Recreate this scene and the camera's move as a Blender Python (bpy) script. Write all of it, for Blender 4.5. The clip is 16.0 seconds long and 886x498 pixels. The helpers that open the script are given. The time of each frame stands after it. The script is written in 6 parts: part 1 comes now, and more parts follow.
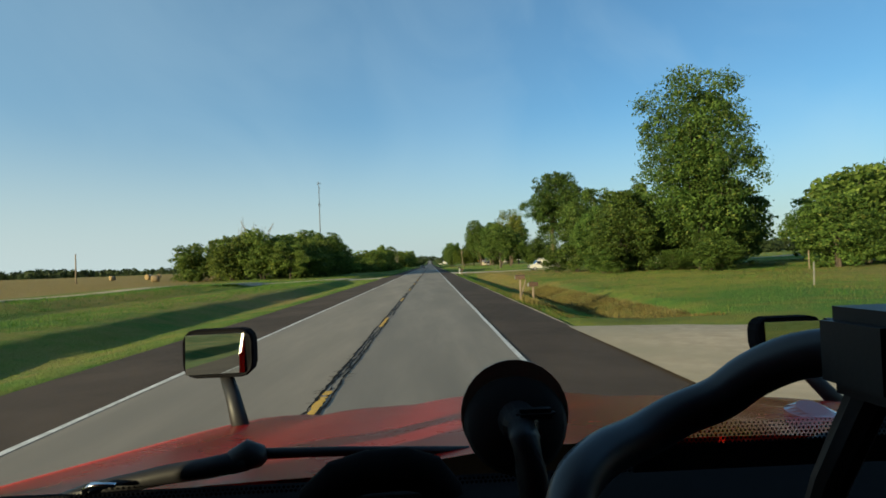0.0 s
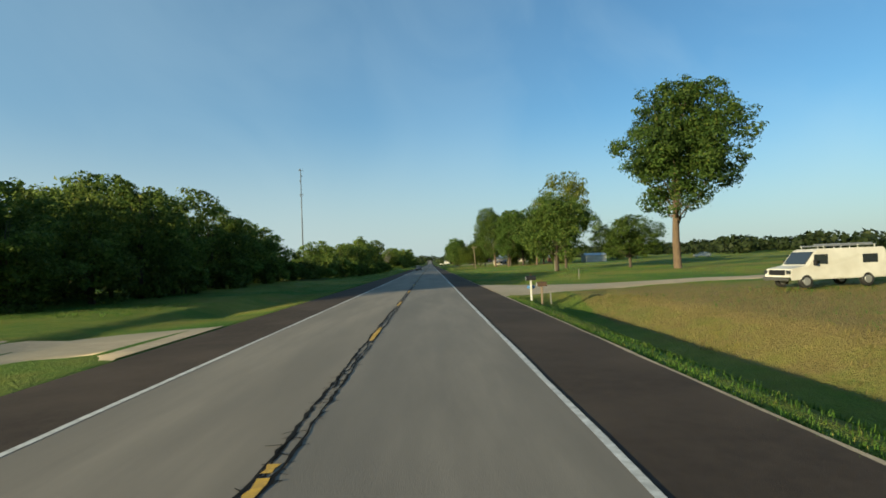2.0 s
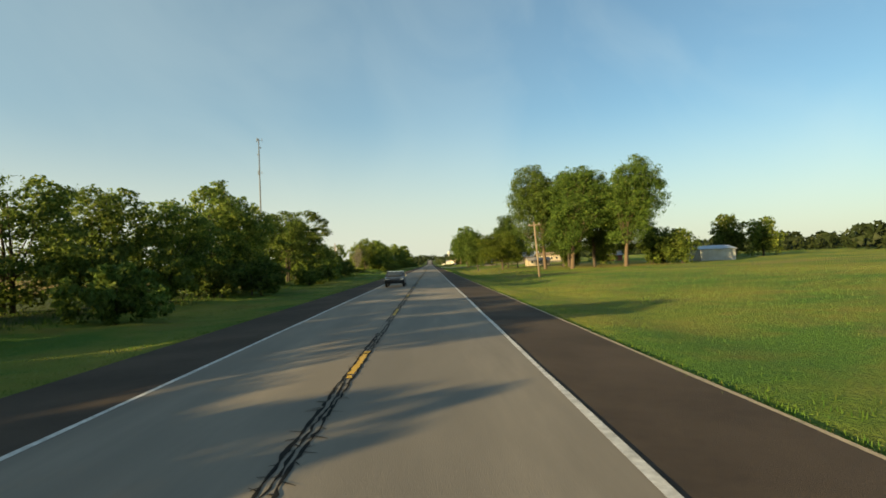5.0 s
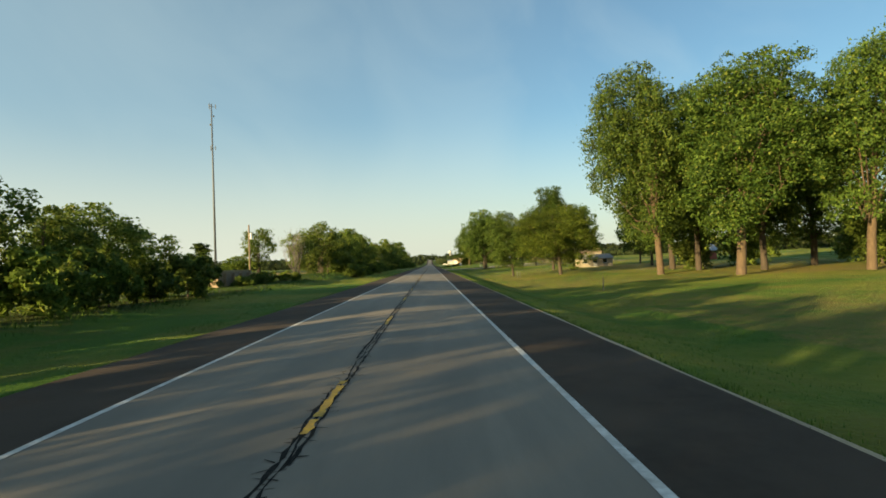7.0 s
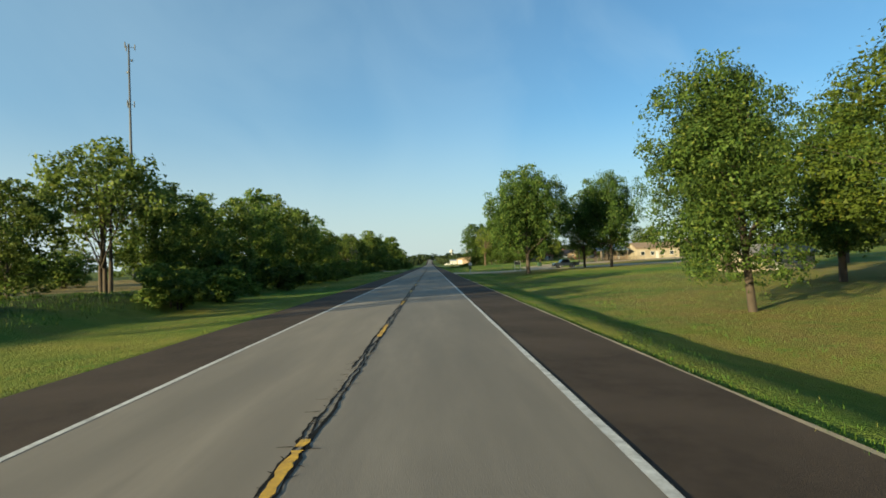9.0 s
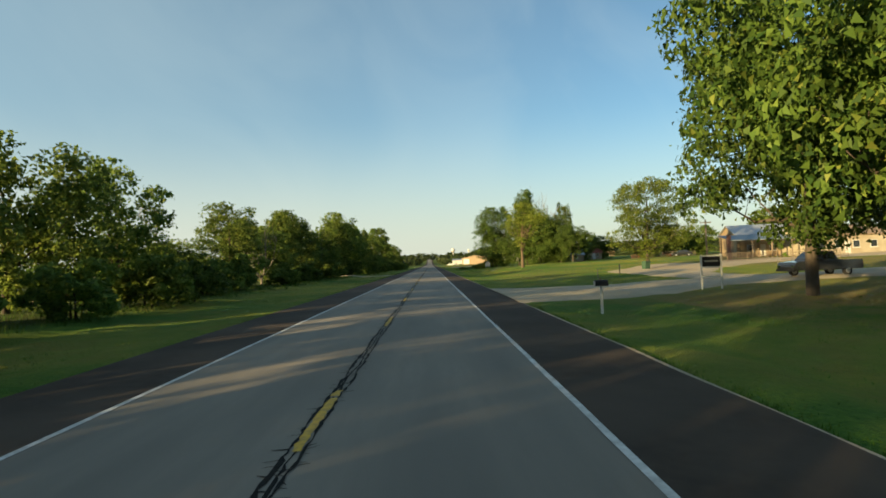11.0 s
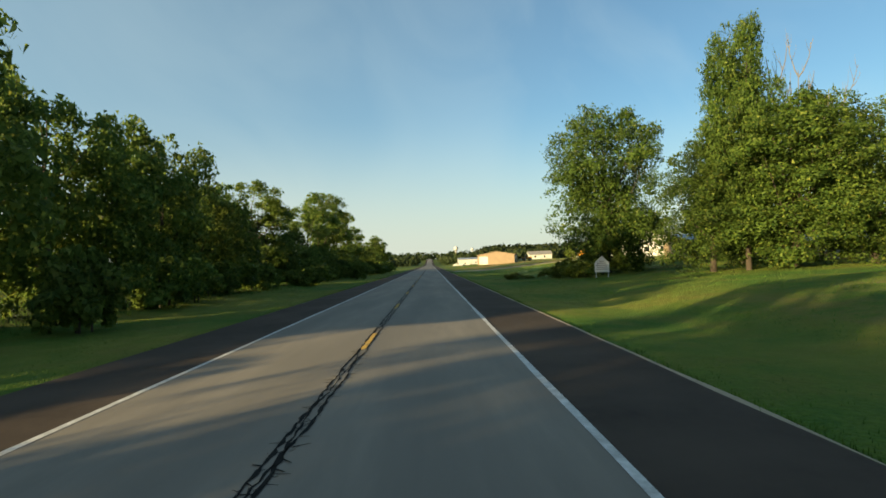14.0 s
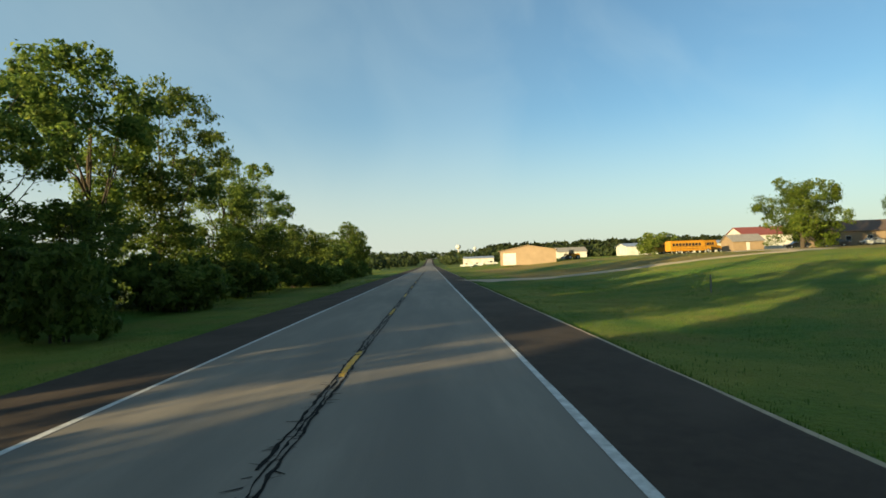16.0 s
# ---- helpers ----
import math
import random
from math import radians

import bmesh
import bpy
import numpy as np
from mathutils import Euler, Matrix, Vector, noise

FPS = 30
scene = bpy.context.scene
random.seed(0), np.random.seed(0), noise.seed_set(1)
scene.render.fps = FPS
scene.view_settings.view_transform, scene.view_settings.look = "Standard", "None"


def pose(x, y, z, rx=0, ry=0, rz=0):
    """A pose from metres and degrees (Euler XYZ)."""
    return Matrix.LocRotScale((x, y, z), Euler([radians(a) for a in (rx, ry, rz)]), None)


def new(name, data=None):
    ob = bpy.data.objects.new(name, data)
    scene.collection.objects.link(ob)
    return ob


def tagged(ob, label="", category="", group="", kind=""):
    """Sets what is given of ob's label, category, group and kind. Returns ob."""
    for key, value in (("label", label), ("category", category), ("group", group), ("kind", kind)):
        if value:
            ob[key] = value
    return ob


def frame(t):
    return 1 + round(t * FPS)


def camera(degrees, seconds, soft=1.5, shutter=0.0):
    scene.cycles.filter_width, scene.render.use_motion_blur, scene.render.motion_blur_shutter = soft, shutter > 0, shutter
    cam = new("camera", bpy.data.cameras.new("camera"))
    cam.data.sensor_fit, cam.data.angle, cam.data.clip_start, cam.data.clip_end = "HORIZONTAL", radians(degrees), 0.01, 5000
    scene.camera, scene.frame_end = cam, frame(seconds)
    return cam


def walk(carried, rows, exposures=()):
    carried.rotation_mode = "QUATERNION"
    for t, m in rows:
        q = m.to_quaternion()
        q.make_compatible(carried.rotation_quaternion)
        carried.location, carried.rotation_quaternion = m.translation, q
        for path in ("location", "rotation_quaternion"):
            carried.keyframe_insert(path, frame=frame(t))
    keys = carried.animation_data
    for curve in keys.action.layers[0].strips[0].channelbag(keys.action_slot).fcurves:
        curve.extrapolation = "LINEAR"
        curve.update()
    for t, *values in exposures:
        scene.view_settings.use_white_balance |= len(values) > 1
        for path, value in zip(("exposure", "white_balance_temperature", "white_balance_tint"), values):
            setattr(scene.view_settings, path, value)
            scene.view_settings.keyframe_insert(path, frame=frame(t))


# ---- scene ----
# The road runs along +y; x = 0 is the joint between the two concrete lanes, z = 0 its surface.
LENS = 77.5
SPEED = 38.2          # metres a second along the road
cam = camera(LENS, 16.0, soft=1.7)
# seconds, sideways place, yaw
DRIFT = [(0.0, 1.73), (1.0, 1.71), (2.0, 1.69), (3.0, 1.60), (4.0, 1.55), (5.2, 1.57), (6.5, 1.60), (7.5, 1.62), (9.0, 1.55),
         (10.2, 1.55), (11.5, 1.58), (12.5, 1.62), (13.5, 1.70), (14.5, 1.75), (16.0, 1.73)]
EYE_Z, PITCH, ROLL, YAW = 2.01, 1.47, 2.2, -1.27


def drift(t):
    return float(np.interp(t, [d[0] for d in DRIFT], [d[1] for d in DRIFT]))


STOPS = [(0.0, 1.24, 5650, -8), (2.4, 1.24, 5650, -8), (3.2, 1.48, 6800, -6), (4.2, 1.53, 7300, -4), (6.3, 1.58, 7200, -4), (7.6, 1.53, 6800, -6), (8.8, 1.43, 5750, -8), (11.4, 1.53, 7050, -4),
         (12.2, 1.48, 6550, -6), (13.3, 1.48, 7050, -4), (14.4, 1.53, 6650, -6), (15.0, 1.53, 7450, -4), (15.5, 1.53, 7050, -6), (16.0, 1.48, 6650, -6)]
walk(cam, [(i * 0.5, pose(drift(i * 0.5), SPEED * i * 0.5, EYE_Z, 90 + PITCH, ROLL, YAW)) for i in range(33)], exposures=STOPS)

# ---- light: low sun from behind on the left, clear sky ----
SUN_EL = radians(9.8)
TO_SUN = Vector((-0.760, -0.650, 0.0)).normalized() * math.cos(SUN_EL) + Vector((0, 0, math.sin(SUN_EL)))
world = bpy.data.worlds.new("sky")
scene.world = world
world.use_nodes = True
wn, wl = world.node_tree.nodes, world.node_tree.links
sky = wn.new("ShaderNodeTexSky")
sky.sky_type, sky.sun_disc = "NISHITA", False
sky.sun_elevation = SUN_EL
sky.sun_rotation = math.atan2(TO_SUN.x, TO_SUN.y)
sky.air_density, sky.dust_density, sky.ozone_density = 1.0, 0.8, 3.2
wn["Background"].inputs["Strength"].default_value = 0.068
# thin cirrus veil all over the sky
veil = wn.new("ShaderNodeTexNoise")
veil.inputs["Scale"].default_value, veil.inputs["Detail"].default_value, veil.inputs["Distortion"].default_value = 2.6, 5, 1.4
veil_ramp = wn.new("ShaderNodeMapRange")
veil_ramp.inputs["From Min"].default_value, veil_ramp.inputs["From Max"].default_value = 0.45, 0.8
veil_ramp.inputs["To Min"].default_value, veil_ramp.inputs["To Max"].default_value = 0.02, 0.14
wl.new(veil.outputs["Fac"], veil_ramp.inputs["Value"])
veiled = wn.new("ShaderNodeMix")
veiled.data_type = "RGBA"
wl.new(veil_ramp.outputs["Result"], veiled.inputs["Factor"])
wl.new(sky.outputs["Color"], veiled.inputs["A"])
veiled.inputs["B"].default_value = (5.0, 5.2, 5.2, 1)
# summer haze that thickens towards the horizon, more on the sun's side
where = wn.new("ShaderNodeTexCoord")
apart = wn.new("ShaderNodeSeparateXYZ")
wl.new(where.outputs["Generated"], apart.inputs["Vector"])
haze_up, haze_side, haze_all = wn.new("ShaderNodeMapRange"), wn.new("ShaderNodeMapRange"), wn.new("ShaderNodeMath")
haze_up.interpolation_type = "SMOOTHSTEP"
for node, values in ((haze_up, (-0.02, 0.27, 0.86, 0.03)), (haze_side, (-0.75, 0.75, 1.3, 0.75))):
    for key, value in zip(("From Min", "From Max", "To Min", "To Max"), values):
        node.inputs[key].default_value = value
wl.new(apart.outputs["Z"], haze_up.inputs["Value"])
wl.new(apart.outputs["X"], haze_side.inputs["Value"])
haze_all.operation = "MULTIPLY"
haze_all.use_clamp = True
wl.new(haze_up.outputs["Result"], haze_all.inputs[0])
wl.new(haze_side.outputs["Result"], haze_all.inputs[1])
# pale glow painted into the left sky, standing in for windscreen glare
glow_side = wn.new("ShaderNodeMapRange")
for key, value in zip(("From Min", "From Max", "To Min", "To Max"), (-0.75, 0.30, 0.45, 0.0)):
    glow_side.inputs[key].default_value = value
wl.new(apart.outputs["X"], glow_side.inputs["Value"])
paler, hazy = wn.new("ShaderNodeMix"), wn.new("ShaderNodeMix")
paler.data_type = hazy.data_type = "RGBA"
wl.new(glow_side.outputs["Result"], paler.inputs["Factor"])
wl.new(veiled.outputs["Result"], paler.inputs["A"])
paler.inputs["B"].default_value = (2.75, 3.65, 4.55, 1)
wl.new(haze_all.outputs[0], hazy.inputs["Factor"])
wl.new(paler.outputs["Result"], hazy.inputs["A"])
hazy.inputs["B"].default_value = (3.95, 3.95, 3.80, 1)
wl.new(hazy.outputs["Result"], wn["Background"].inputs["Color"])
sun = new("sun", bpy.data.lights.new("sun", "SUN"))
sun.data.energy, sun.data.angle, sun.data.color = 5.0, radians(0.6), (1.0, 0.72, 0.40)
sun.matrix_world = Matrix.Translation((-60, -60, 60)) @ TO_SUN.to_track_quat("Z", "Y").to_matrix().to_4x4()


# ---- materials ----
def surf(name, dark, light, scale=1.0, rough=0.8, bump=0.2, fine=None, metal=0.0, stain=None, stain_scale=0.05, per_object=0.0,
         stretch=(1, 1, 1), spec=0.5):
    """Two-scale noise between two colours, a wide stain, and fine relief, all in metres."""
    m = bpy.data.materials.new(name)
    m.use_nodes = True
    n, l = m.node_tree.nodes, m.node_tree.links
    b = n["Principled BSDF"]
    b.inputs["Metallic"].default_value, b.inputs["Specular IOR Level"].default_value = metal, spec
    geo = n.new("ShaderNodeNewGeometry")
    mp = n.new("ShaderNodeMapping")
    mp.inputs["Scale"].default_value = stretch
    l.new(geo.outputs["Position"], mp.inputs["Vector"])
    t1 = n.new("ShaderNodeTexNoise")
    t1.inputs["Scale"].default_value, t1.inputs["Detail"].default_value, t1.inputs["Roughness"].default_value = scale, 6, 0.65
    l.new(mp.outputs["Vector"], t1.inputs["Vector"])
    r = n.new("ShaderNodeValToRGB")
    r.color_ramp.elements[0].position, r.color_ramp.elements[1].position = 0.3, 0.7
    r.color_ramp.elements[0].color, r.color_ramp.elements[1].color = (*dark, 1), (*light, 1)
    l.new(t1.outputs["Fac"], r.inputs["Fac"])
    col = r.outputs["Color"]
    if stain:
        t2 = n.new("ShaderNodeTexNoise")
        t2.inputs["Scale"].default_value, t2.inputs["Detail"].default_value = stain_scale, 4
        l.new(mp.outputs["Vector"], t2.inputs["Vector"])
        r2 = n.new("ShaderNodeValToRGB")
        r2.color_ramp.elements[0].position, r2.color_ramp.elements[1].position = 0.42, 0.66
        l.new(t2.outputs["Fac"], r2.inputs["Fac"])
        mx = n.new("ShaderNodeMix")
        mx.data_type = "RGBA"
        l.new(r2.outputs["Color"], mx.inputs["Factor"])
        l.new(col, mx.inputs["A"])
        mx.inputs["B"].default_value = (*stain, 1)
        col = mx.outputs["Result"]
    if per_object:
        oi = n.new("ShaderNodeObjectInfo")
        hs = n.new("ShaderNodeHueSaturation")
        mr = n.new("ShaderNodeMapRange")
        mr.inputs["To Min"].default_value, mr.inputs["To Max"].default_value = 1 - per_object, 1 + per_object
        l.new(oi.outputs["Random"], mr.inputs["Value"])
        l.new(mr.outputs["Result"], hs.inputs["Value"])
        l.new(col, hs.inputs["Color"])
        col = hs.outputs["Color"]
    l.new(col, b.inputs["Base Color"])
    rr = n.new("ShaderNodeMapRange")
    rr.inputs["To Min"].default_value, rr.inputs["To Max"].default_value = max(0.02, rough - 0.08), min(1, rough + 0.08)
    l.new(t1.outputs["Fac"], rr.inputs["Value"])
    l.new(rr.outputs["Result"], b.inputs["Roughness"])
    if bump:
        t3 = n.new("ShaderNodeTexNoise")
        t3.inputs["Scale"].default_value, t3.inputs["Detail"].default_value = fine or scale * 6, 3
        l.new(mp.outputs["Vector"], t3.inputs["Vector"])
        bp = n.new("ShaderNodeBump")
        bp.inputs["Strength"].default_value, bp.inputs["Distance"].default_value = bump, 0.02
        l.new(t3.outputs["Fac"], bp.inputs["Height"])
        l.new(bp.outputs["Normal"], b.inputs["Normal"])
    return m


def leafy(name, dark, light, yellow, through_light=0.35):
    """Leaves: every leaf has its own shade, every tree its own tint, and light comes through."""
    m = bpy.data.materials.new(name)
    m.use_nodes = True
    n, l = m.node_tree.nodes, m.node_tree.links
    out, b = n["Material Output"], n["Principled BSDF"]
    geo, oi = n.new("ShaderNodeNewGeometry"), n.new("ShaderNodeObjectInfo")
    r = n.new("ShaderNodeValToRGB")
    r.color_ramp.elements[0].color, r.color_ramp.elements[1].color = (*dark, 1), (*light, 1)
    e = r.color_ramp.elements.new(0.9)
    e.color = (*light, 1)
    r.color_ramp.elements[2].color = (*yellow, 1)
    l.new(geo.outputs["Random Per Island"], r.inputs["Fac"])
    hs = n.new("ShaderNodeHueSaturation")
    mh, mv = n.new("ShaderNodeMapRange"), n.new("ShaderNodeMapRange")
    mh.inputs["To Min"].default_value, mh.inputs["To Max"].default_value = 0.487, 0.502
    mv.inputs["To Min"].default_value, mv.inputs["To Max"].default_value = 0.75, 1.25
    mu = n.new("ShaderNodeMath")
    mu.operation = "FRACT"
    m7 = n.new("ShaderNodeMath")
    m7.operation = "MULTIPLY"
    m7.inputs[1].default_value = 7.31
    l.new(oi.outputs["Random"], m7.inputs[0])
    l.new(m7.outputs[0], mu.inputs[0])
    l.new(oi.outputs["Random"], mh.inputs["Value"])
    l.new(mu.outputs[0], mv.inputs["Value"])
    patch = n.new("ShaderNodeTexNoise")
    patch.inputs["Scale"].default_value, patch.inputs["Detail"].default_value = 0.55, 2
    l.new(geo.outputs["Position"], patch.inputs["Vector"])
    mp2, both = n.new("ShaderNodeMapRange"), n.new("ShaderNodeMath")
    mp2.inputs["From Min"].default_value, mp2.inputs["From Max"].default_value = 0.3, 0.7
    mp2.inputs["To Min"].default_value, mp2.inputs["To Max"].default_value = 0.66, 1.36
    both.operation = "MULTIPLY"
    l.new(patch.outputs["Fac"], mp2.inputs["Value"])
    l.new(mp2.outputs["Result"], both.inputs[0])
    l.new(mv.outputs["Result"], both.inputs[1])
    l.new(mh.outputs["Result"], hs.inputs["Hue"])
    l.new(both.outputs[0], hs.inputs["Value"])
    l.new(r.outputs["Color"], hs.inputs["Color"])
    l.new(hs.outputs["Color"], b.inputs["Base Color"])
    b.inputs["Roughness"].default_value = 0.55
    b.inputs["Specular IOR Level"].default_value = 0.12
    tr = n.new("ShaderNodeBsdfTranslucent")
    l.new(hs.outputs["Color"], tr.inputs["Color"])
    mx = n.new("ShaderNodeMixShader")
    mx.inputs["Fac"].default_value = through_light
    l.new(b.outputs["BSDF"], mx.inputs[1])
    l.new(tr.outputs["BSDF"], mx.inputs[2])
    l.new(mx.outputs["Shader"], out.inputs["Surface"])
    return m


def plain(name, colour, rough=0.5, metal=0.0, coat=0.0, emit=0.0):
    m = bpy.data.materials.new(name)
    m.use_nodes = True
    b = m.node_tree.nodes["Principled BSDF"]
    b.inputs["Base Color"].default_value = (*colour, 1)
    b.inputs["Roughness"].default_value, b.inputs["Metallic"].default_value = rough, metal
    b.inputs["Coat Weight"].default_value = coat
    b.inputs["Coat Roughness"].default_value = 0.06
    return m


M_CONCRETE = surf("concrete", (0.165, 0.143, 0.114), (0.225, 0.197, 0.158), 0.9, 0.85, 0.12, 60, stain=(0.150, 0.132, 0.107), stain_scale=0.35,
                  stretch=(1.6, 0.22, 1))
M_ASPHALT = surf("shoulder_asphalt", (0.042, 0.032, 0.025), (0.065, 0.050, 0.039), 3.0, 0.95, 0.4, 90, stain=(0.078, 0.060, 0.046), stain_scale=0.3, spec=0.15)
M_GRAVEL = surf("gravel", (0.30, 0.238, 0.158), (0.45, 0.362, 0.245), 2.5, 0.95, 0.35, 40, stain=(0.30, 0.255, 0.165), stain_scale=0.25)
M_WHITE_LINE = surf("worn_white_paint", (0.34, 0.33, 0.30), (0.70, 0.69, 0.66), 5.0, 0.7, 0.2, 60)
M_YELLOW_LINE = surf("worn_yellow_paint", (0.34, 0.21, 0.045), (0.68, 0.41, 0.03), 7.0, 0.75, 0.3, 60)
M_TAR = surf("crack_sealant", (0.006, 0.006, 0.006), (0.018, 0.017, 0.016), 6.0, 0.85, 0.2, 40, spec=0.1)
M_BARK_PALE = surf("pale_bark", (0.055, 0.038, 0.024), (0.115, 0.080, 0.050), 5.0, 0.95, 0.9, 25, stretch=(1, 1, 0.25))
M_BARK = surf("bark", (0.030, 0.023, 0.016), (0.070, 0.054, 0.040), 5.0, 0.95, 0.9, 25, stretch=(1, 1, 0.25), per_object=0.15)
M_DEADWOOD = surf("bleached_wood", (0.10, 0.088, 0.072), (0.19, 0.17, 0.145), 5.0, 0.9, 0.6, 25, stretch=(1, 1, 0.25))
M_LEAF = leafy("leaves", (0.020, 0.046, 0.010), (0.080, 0.126, 0.024), (0.138, 0.162, 0.034), 0.38)
M_LEAF_PALE = leafy("pale_leaves", (0.060, 0.090, 0.014), (0.145, 0.180, 0.030), (0.205, 0.212, 0.044), 0.42)
# brighter, yellower copy of the leaves: sunlight put into their colour
M_LEAF_SUNLIT = leafy("sunny_leaves", (0.034, 0.066, 0.010), (0.105, 0.152, 0.022), (0.170, 0.186, 0.032), 0.38)
M_LEAF_DARK = leafy("dark_leaves", (0.048, 0.088, 0.018), (0.150, 0.205, 0.042), (0.205, 0.228, 0.050), 0.52)
M_LEAF_FAR = leafy("far_woods_leaves", (0.020, 0.034, 0.013), (0.042, 0.058, 0.022), (0.060, 0.072, 0.028), 0.4)
M_GRASS = leafy("grass_blades", (0.036, 0.094, 0.013), (0.092, 0.168, 0.026), (0.19, 0.195, 0.05), 0.4)
M_DRYGRASS = leafy("dry_grass", (0.075, 0.075, 0.018), (0.145, 0.122, 0.038), (0.21, 0.165, 0.06), 0.3)


def ground_material():
    """Mown grass, dry hay field and rough dark grass, mixed by the cover that each spot of the ground has; on the right
    lawns the hay colour also paints sunlight.
    """
    m = bpy.data.materials.new("grass_ground")
    m.use_nodes = True
    n, l = m.node_tree.nodes, m.node_tree.links
    b = n["Principled BSDF"]
    b.inputs["Roughness"].default_value = 0.95
    b.inputs["Specular IOR Level"].default_value = 0.15
    geo = n.new("ShaderNodeNewGeometry")

    def noise_of(scale, detail=5):
        t = n.new("ShaderNodeTexNoise")
        t.inputs["Scale"].default_value, t.inputs["Detail"].default_value, t.inputs["Roughness"].default_value = scale, detail, 0.7
        l.new(geo.outputs["Position"], t.inputs["Vector"])
        return t.outputs["Fac"]

    def ramp(fac, a, c, lo=0.3, hi=0.7):
        r = n.new("ShaderNodeValToRGB")
        r.color_ramp.elements[0].position, r.color_ramp.elements[1].position = lo, hi
        r.color_ramp.elements[0].color, r.color_ramp.elements[1].color = (*a, 1), (*c, 1)
        l.new(fac, r.inputs["Fac"])
        return r.outputs["Color"]

    def mix(fac, a, c):
        x = n.new("ShaderNodeMix")
        x.data_type = "RGBA"
        l.new(fac, x.inputs["Factor"])
        l.new(a, x.inputs["A"])
        l.new(c, x.inputs["B"])
        return x.outputs["Result"]

    coarse, mid, tiny, worn = noise_of(0.06), noise_of(0.7), noise_of(9.0, 3), noise_of(0.24, 6)
    lawn = mix(ramp(coarse, (0, 0, 0), (1, 1, 1), 0.4, 0.62), ramp(tiny, (0.036, 0.100, 0.012), (0.102, 0.188, 0.026)),
               ramp(mid, (0.165, 0.188, 0.024), (0.275, 0.262, 0.05)))
    lawn = mix(ramp(worn, (0, 0, 0), (0.5, 0.5, 0.5), 0.5, 0.68), lawn, ramp(tiny, (0.085, 0.078, 0.020), (0.150, 0.128, 0.040)))
    hay = mix(ramp(mid, (0, 0, 0), (1, 1, 1)), ramp(tiny, (0.20, 0.145, 0.052), (0.31, 0.225, 0.088)), ramp(tiny, (0.145, 0.125, 0.036), (0.24, 0.19, 0.062)))
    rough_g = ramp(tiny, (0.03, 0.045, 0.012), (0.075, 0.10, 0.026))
    cover = n.new("ShaderNodeAttribute")
    cover.attribute_name = "cover"
    sep = n.new("ShaderNodeSeparateColor")
    l.new(cover.outputs["Color"], sep.inputs["Color"])

    def edge(socket):
        a = n.new("ShaderNodeMath")
        a.operation = "ADD"
        l.new(socket, a.inputs[0])
        l.new(mid, a.inputs[1])
        r = n.new("ShaderNodeMapRange")
        r.inputs["From Min"].default_value, r.inputs["From Max"].default_value = 0.8, 1.2
        l.new(a.outputs[0], r.inputs["Value"])
        return r.outputs["Result"]

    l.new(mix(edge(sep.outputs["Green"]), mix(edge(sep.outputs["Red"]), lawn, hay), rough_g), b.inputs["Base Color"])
    bp = n.new("ShaderNodeBump")
    bp.inputs["Strength"].default_value, bp.inputs["Distance"].default_value = 0.7, 0.4
    l.new(tiny, bp.inputs["Height"])
    l.new(bp.outputs["Normal"], b.inputs["Normal"])
    return m


M_GROUND = ground_material()


# ---- building helpers ----
def mesh_of(name, verts, faces, material, smooth=False):
    me = bpy.data.meshes.new(name)
    me.from_pydata(verts, [], faces)
    me.materials.append(material)
    if smooth:
        me.polygons.foreach_set("use_smooth", [True] * len(me.polygons))
    me.update()
    return me


def part(name, bm, material, parent=None, label="", smooth=False):
    me = bpy.data.meshes.new(name)
    bm.to_mesh(me)
    bm.free()
    me.materials.append(material)
    if smooth:
        me.polygons.foreach_set("use_smooth", [True] * len(me.polygons))
    ob = new(name, me)
    if parent is not None:
        ob.parent = parent
    return tagged(ob, label)


def thing(name, m, label, category, group="", kind=""):
    ob = new(name)
    ob.empty_display_size = 0.3
    ob.matrix_basis = m
    return tagged(ob, label, category, group, kind)


def box(bm, x0, y0, z0, x1, y1, z1, bevel=0.0):
    """A bevelled block added to bm."""
    r = bmesh.ops.create_cube(bm, size=1)
    vs = r["verts"]
    bmesh.ops.transform(bm, matrix=Matrix.LocRotScale(((x0 + x1) / 2, (y0 + y1) / 2, (z0 + z1) / 2), None,
                                                      (abs(x1 - x0), abs(y1 - y0), abs(z1 - z0))), verts=vs)
    if bevel:
        es = list({e for v in vs for e in v.link_edges})
        bmesh.ops.bevel(bm, geom=es, offset=bevel, segments=2, affect="EDGES")
    return bm


def blk(x0, y0, z0, x1, y1, z1, bevel=0.0):
    return box(bmesh.new(), x0, y0, z0, x1, y1, z1, bevel)


def tube(bm, path, radii, sides=8, cap=True):
    """A round limb along a path of points, with a radius at each."""
    rings = []
    pts = [Vector(p) for p in path]
    up = Vector((0.13, 0.31, 1)).normalized()
    for i, p in enumerate(pts):
        d = (pts[min(i + 1, len(pts) - 1)] - pts[max(i - 1, 0)]).normalized()
        a = d.cross(up)
        if a.length < 0.15:
            a = d.cross(Vector((1, 0, 0)))
        a.normalize()
        c = d.cross(a)
        rings.append([bm.verts.new(p + (a * math.cos(k * math.tau / sides) + c * math.sin(k * math.tau / sides)) * radii[i]) for k in range(sides)])
    for r0, r1 in zip(rings, rings[1:]):
        for k in range(sides):
            bm.faces.new((r0[k], r0[(k + 1) % sides], r1[(k + 1) % sides], r1[k]))
    if cap:
        bm.faces.new(rings[0][::-1])
        bm.faces.new(rings[-1])
    bm.normal_update()
    return bm


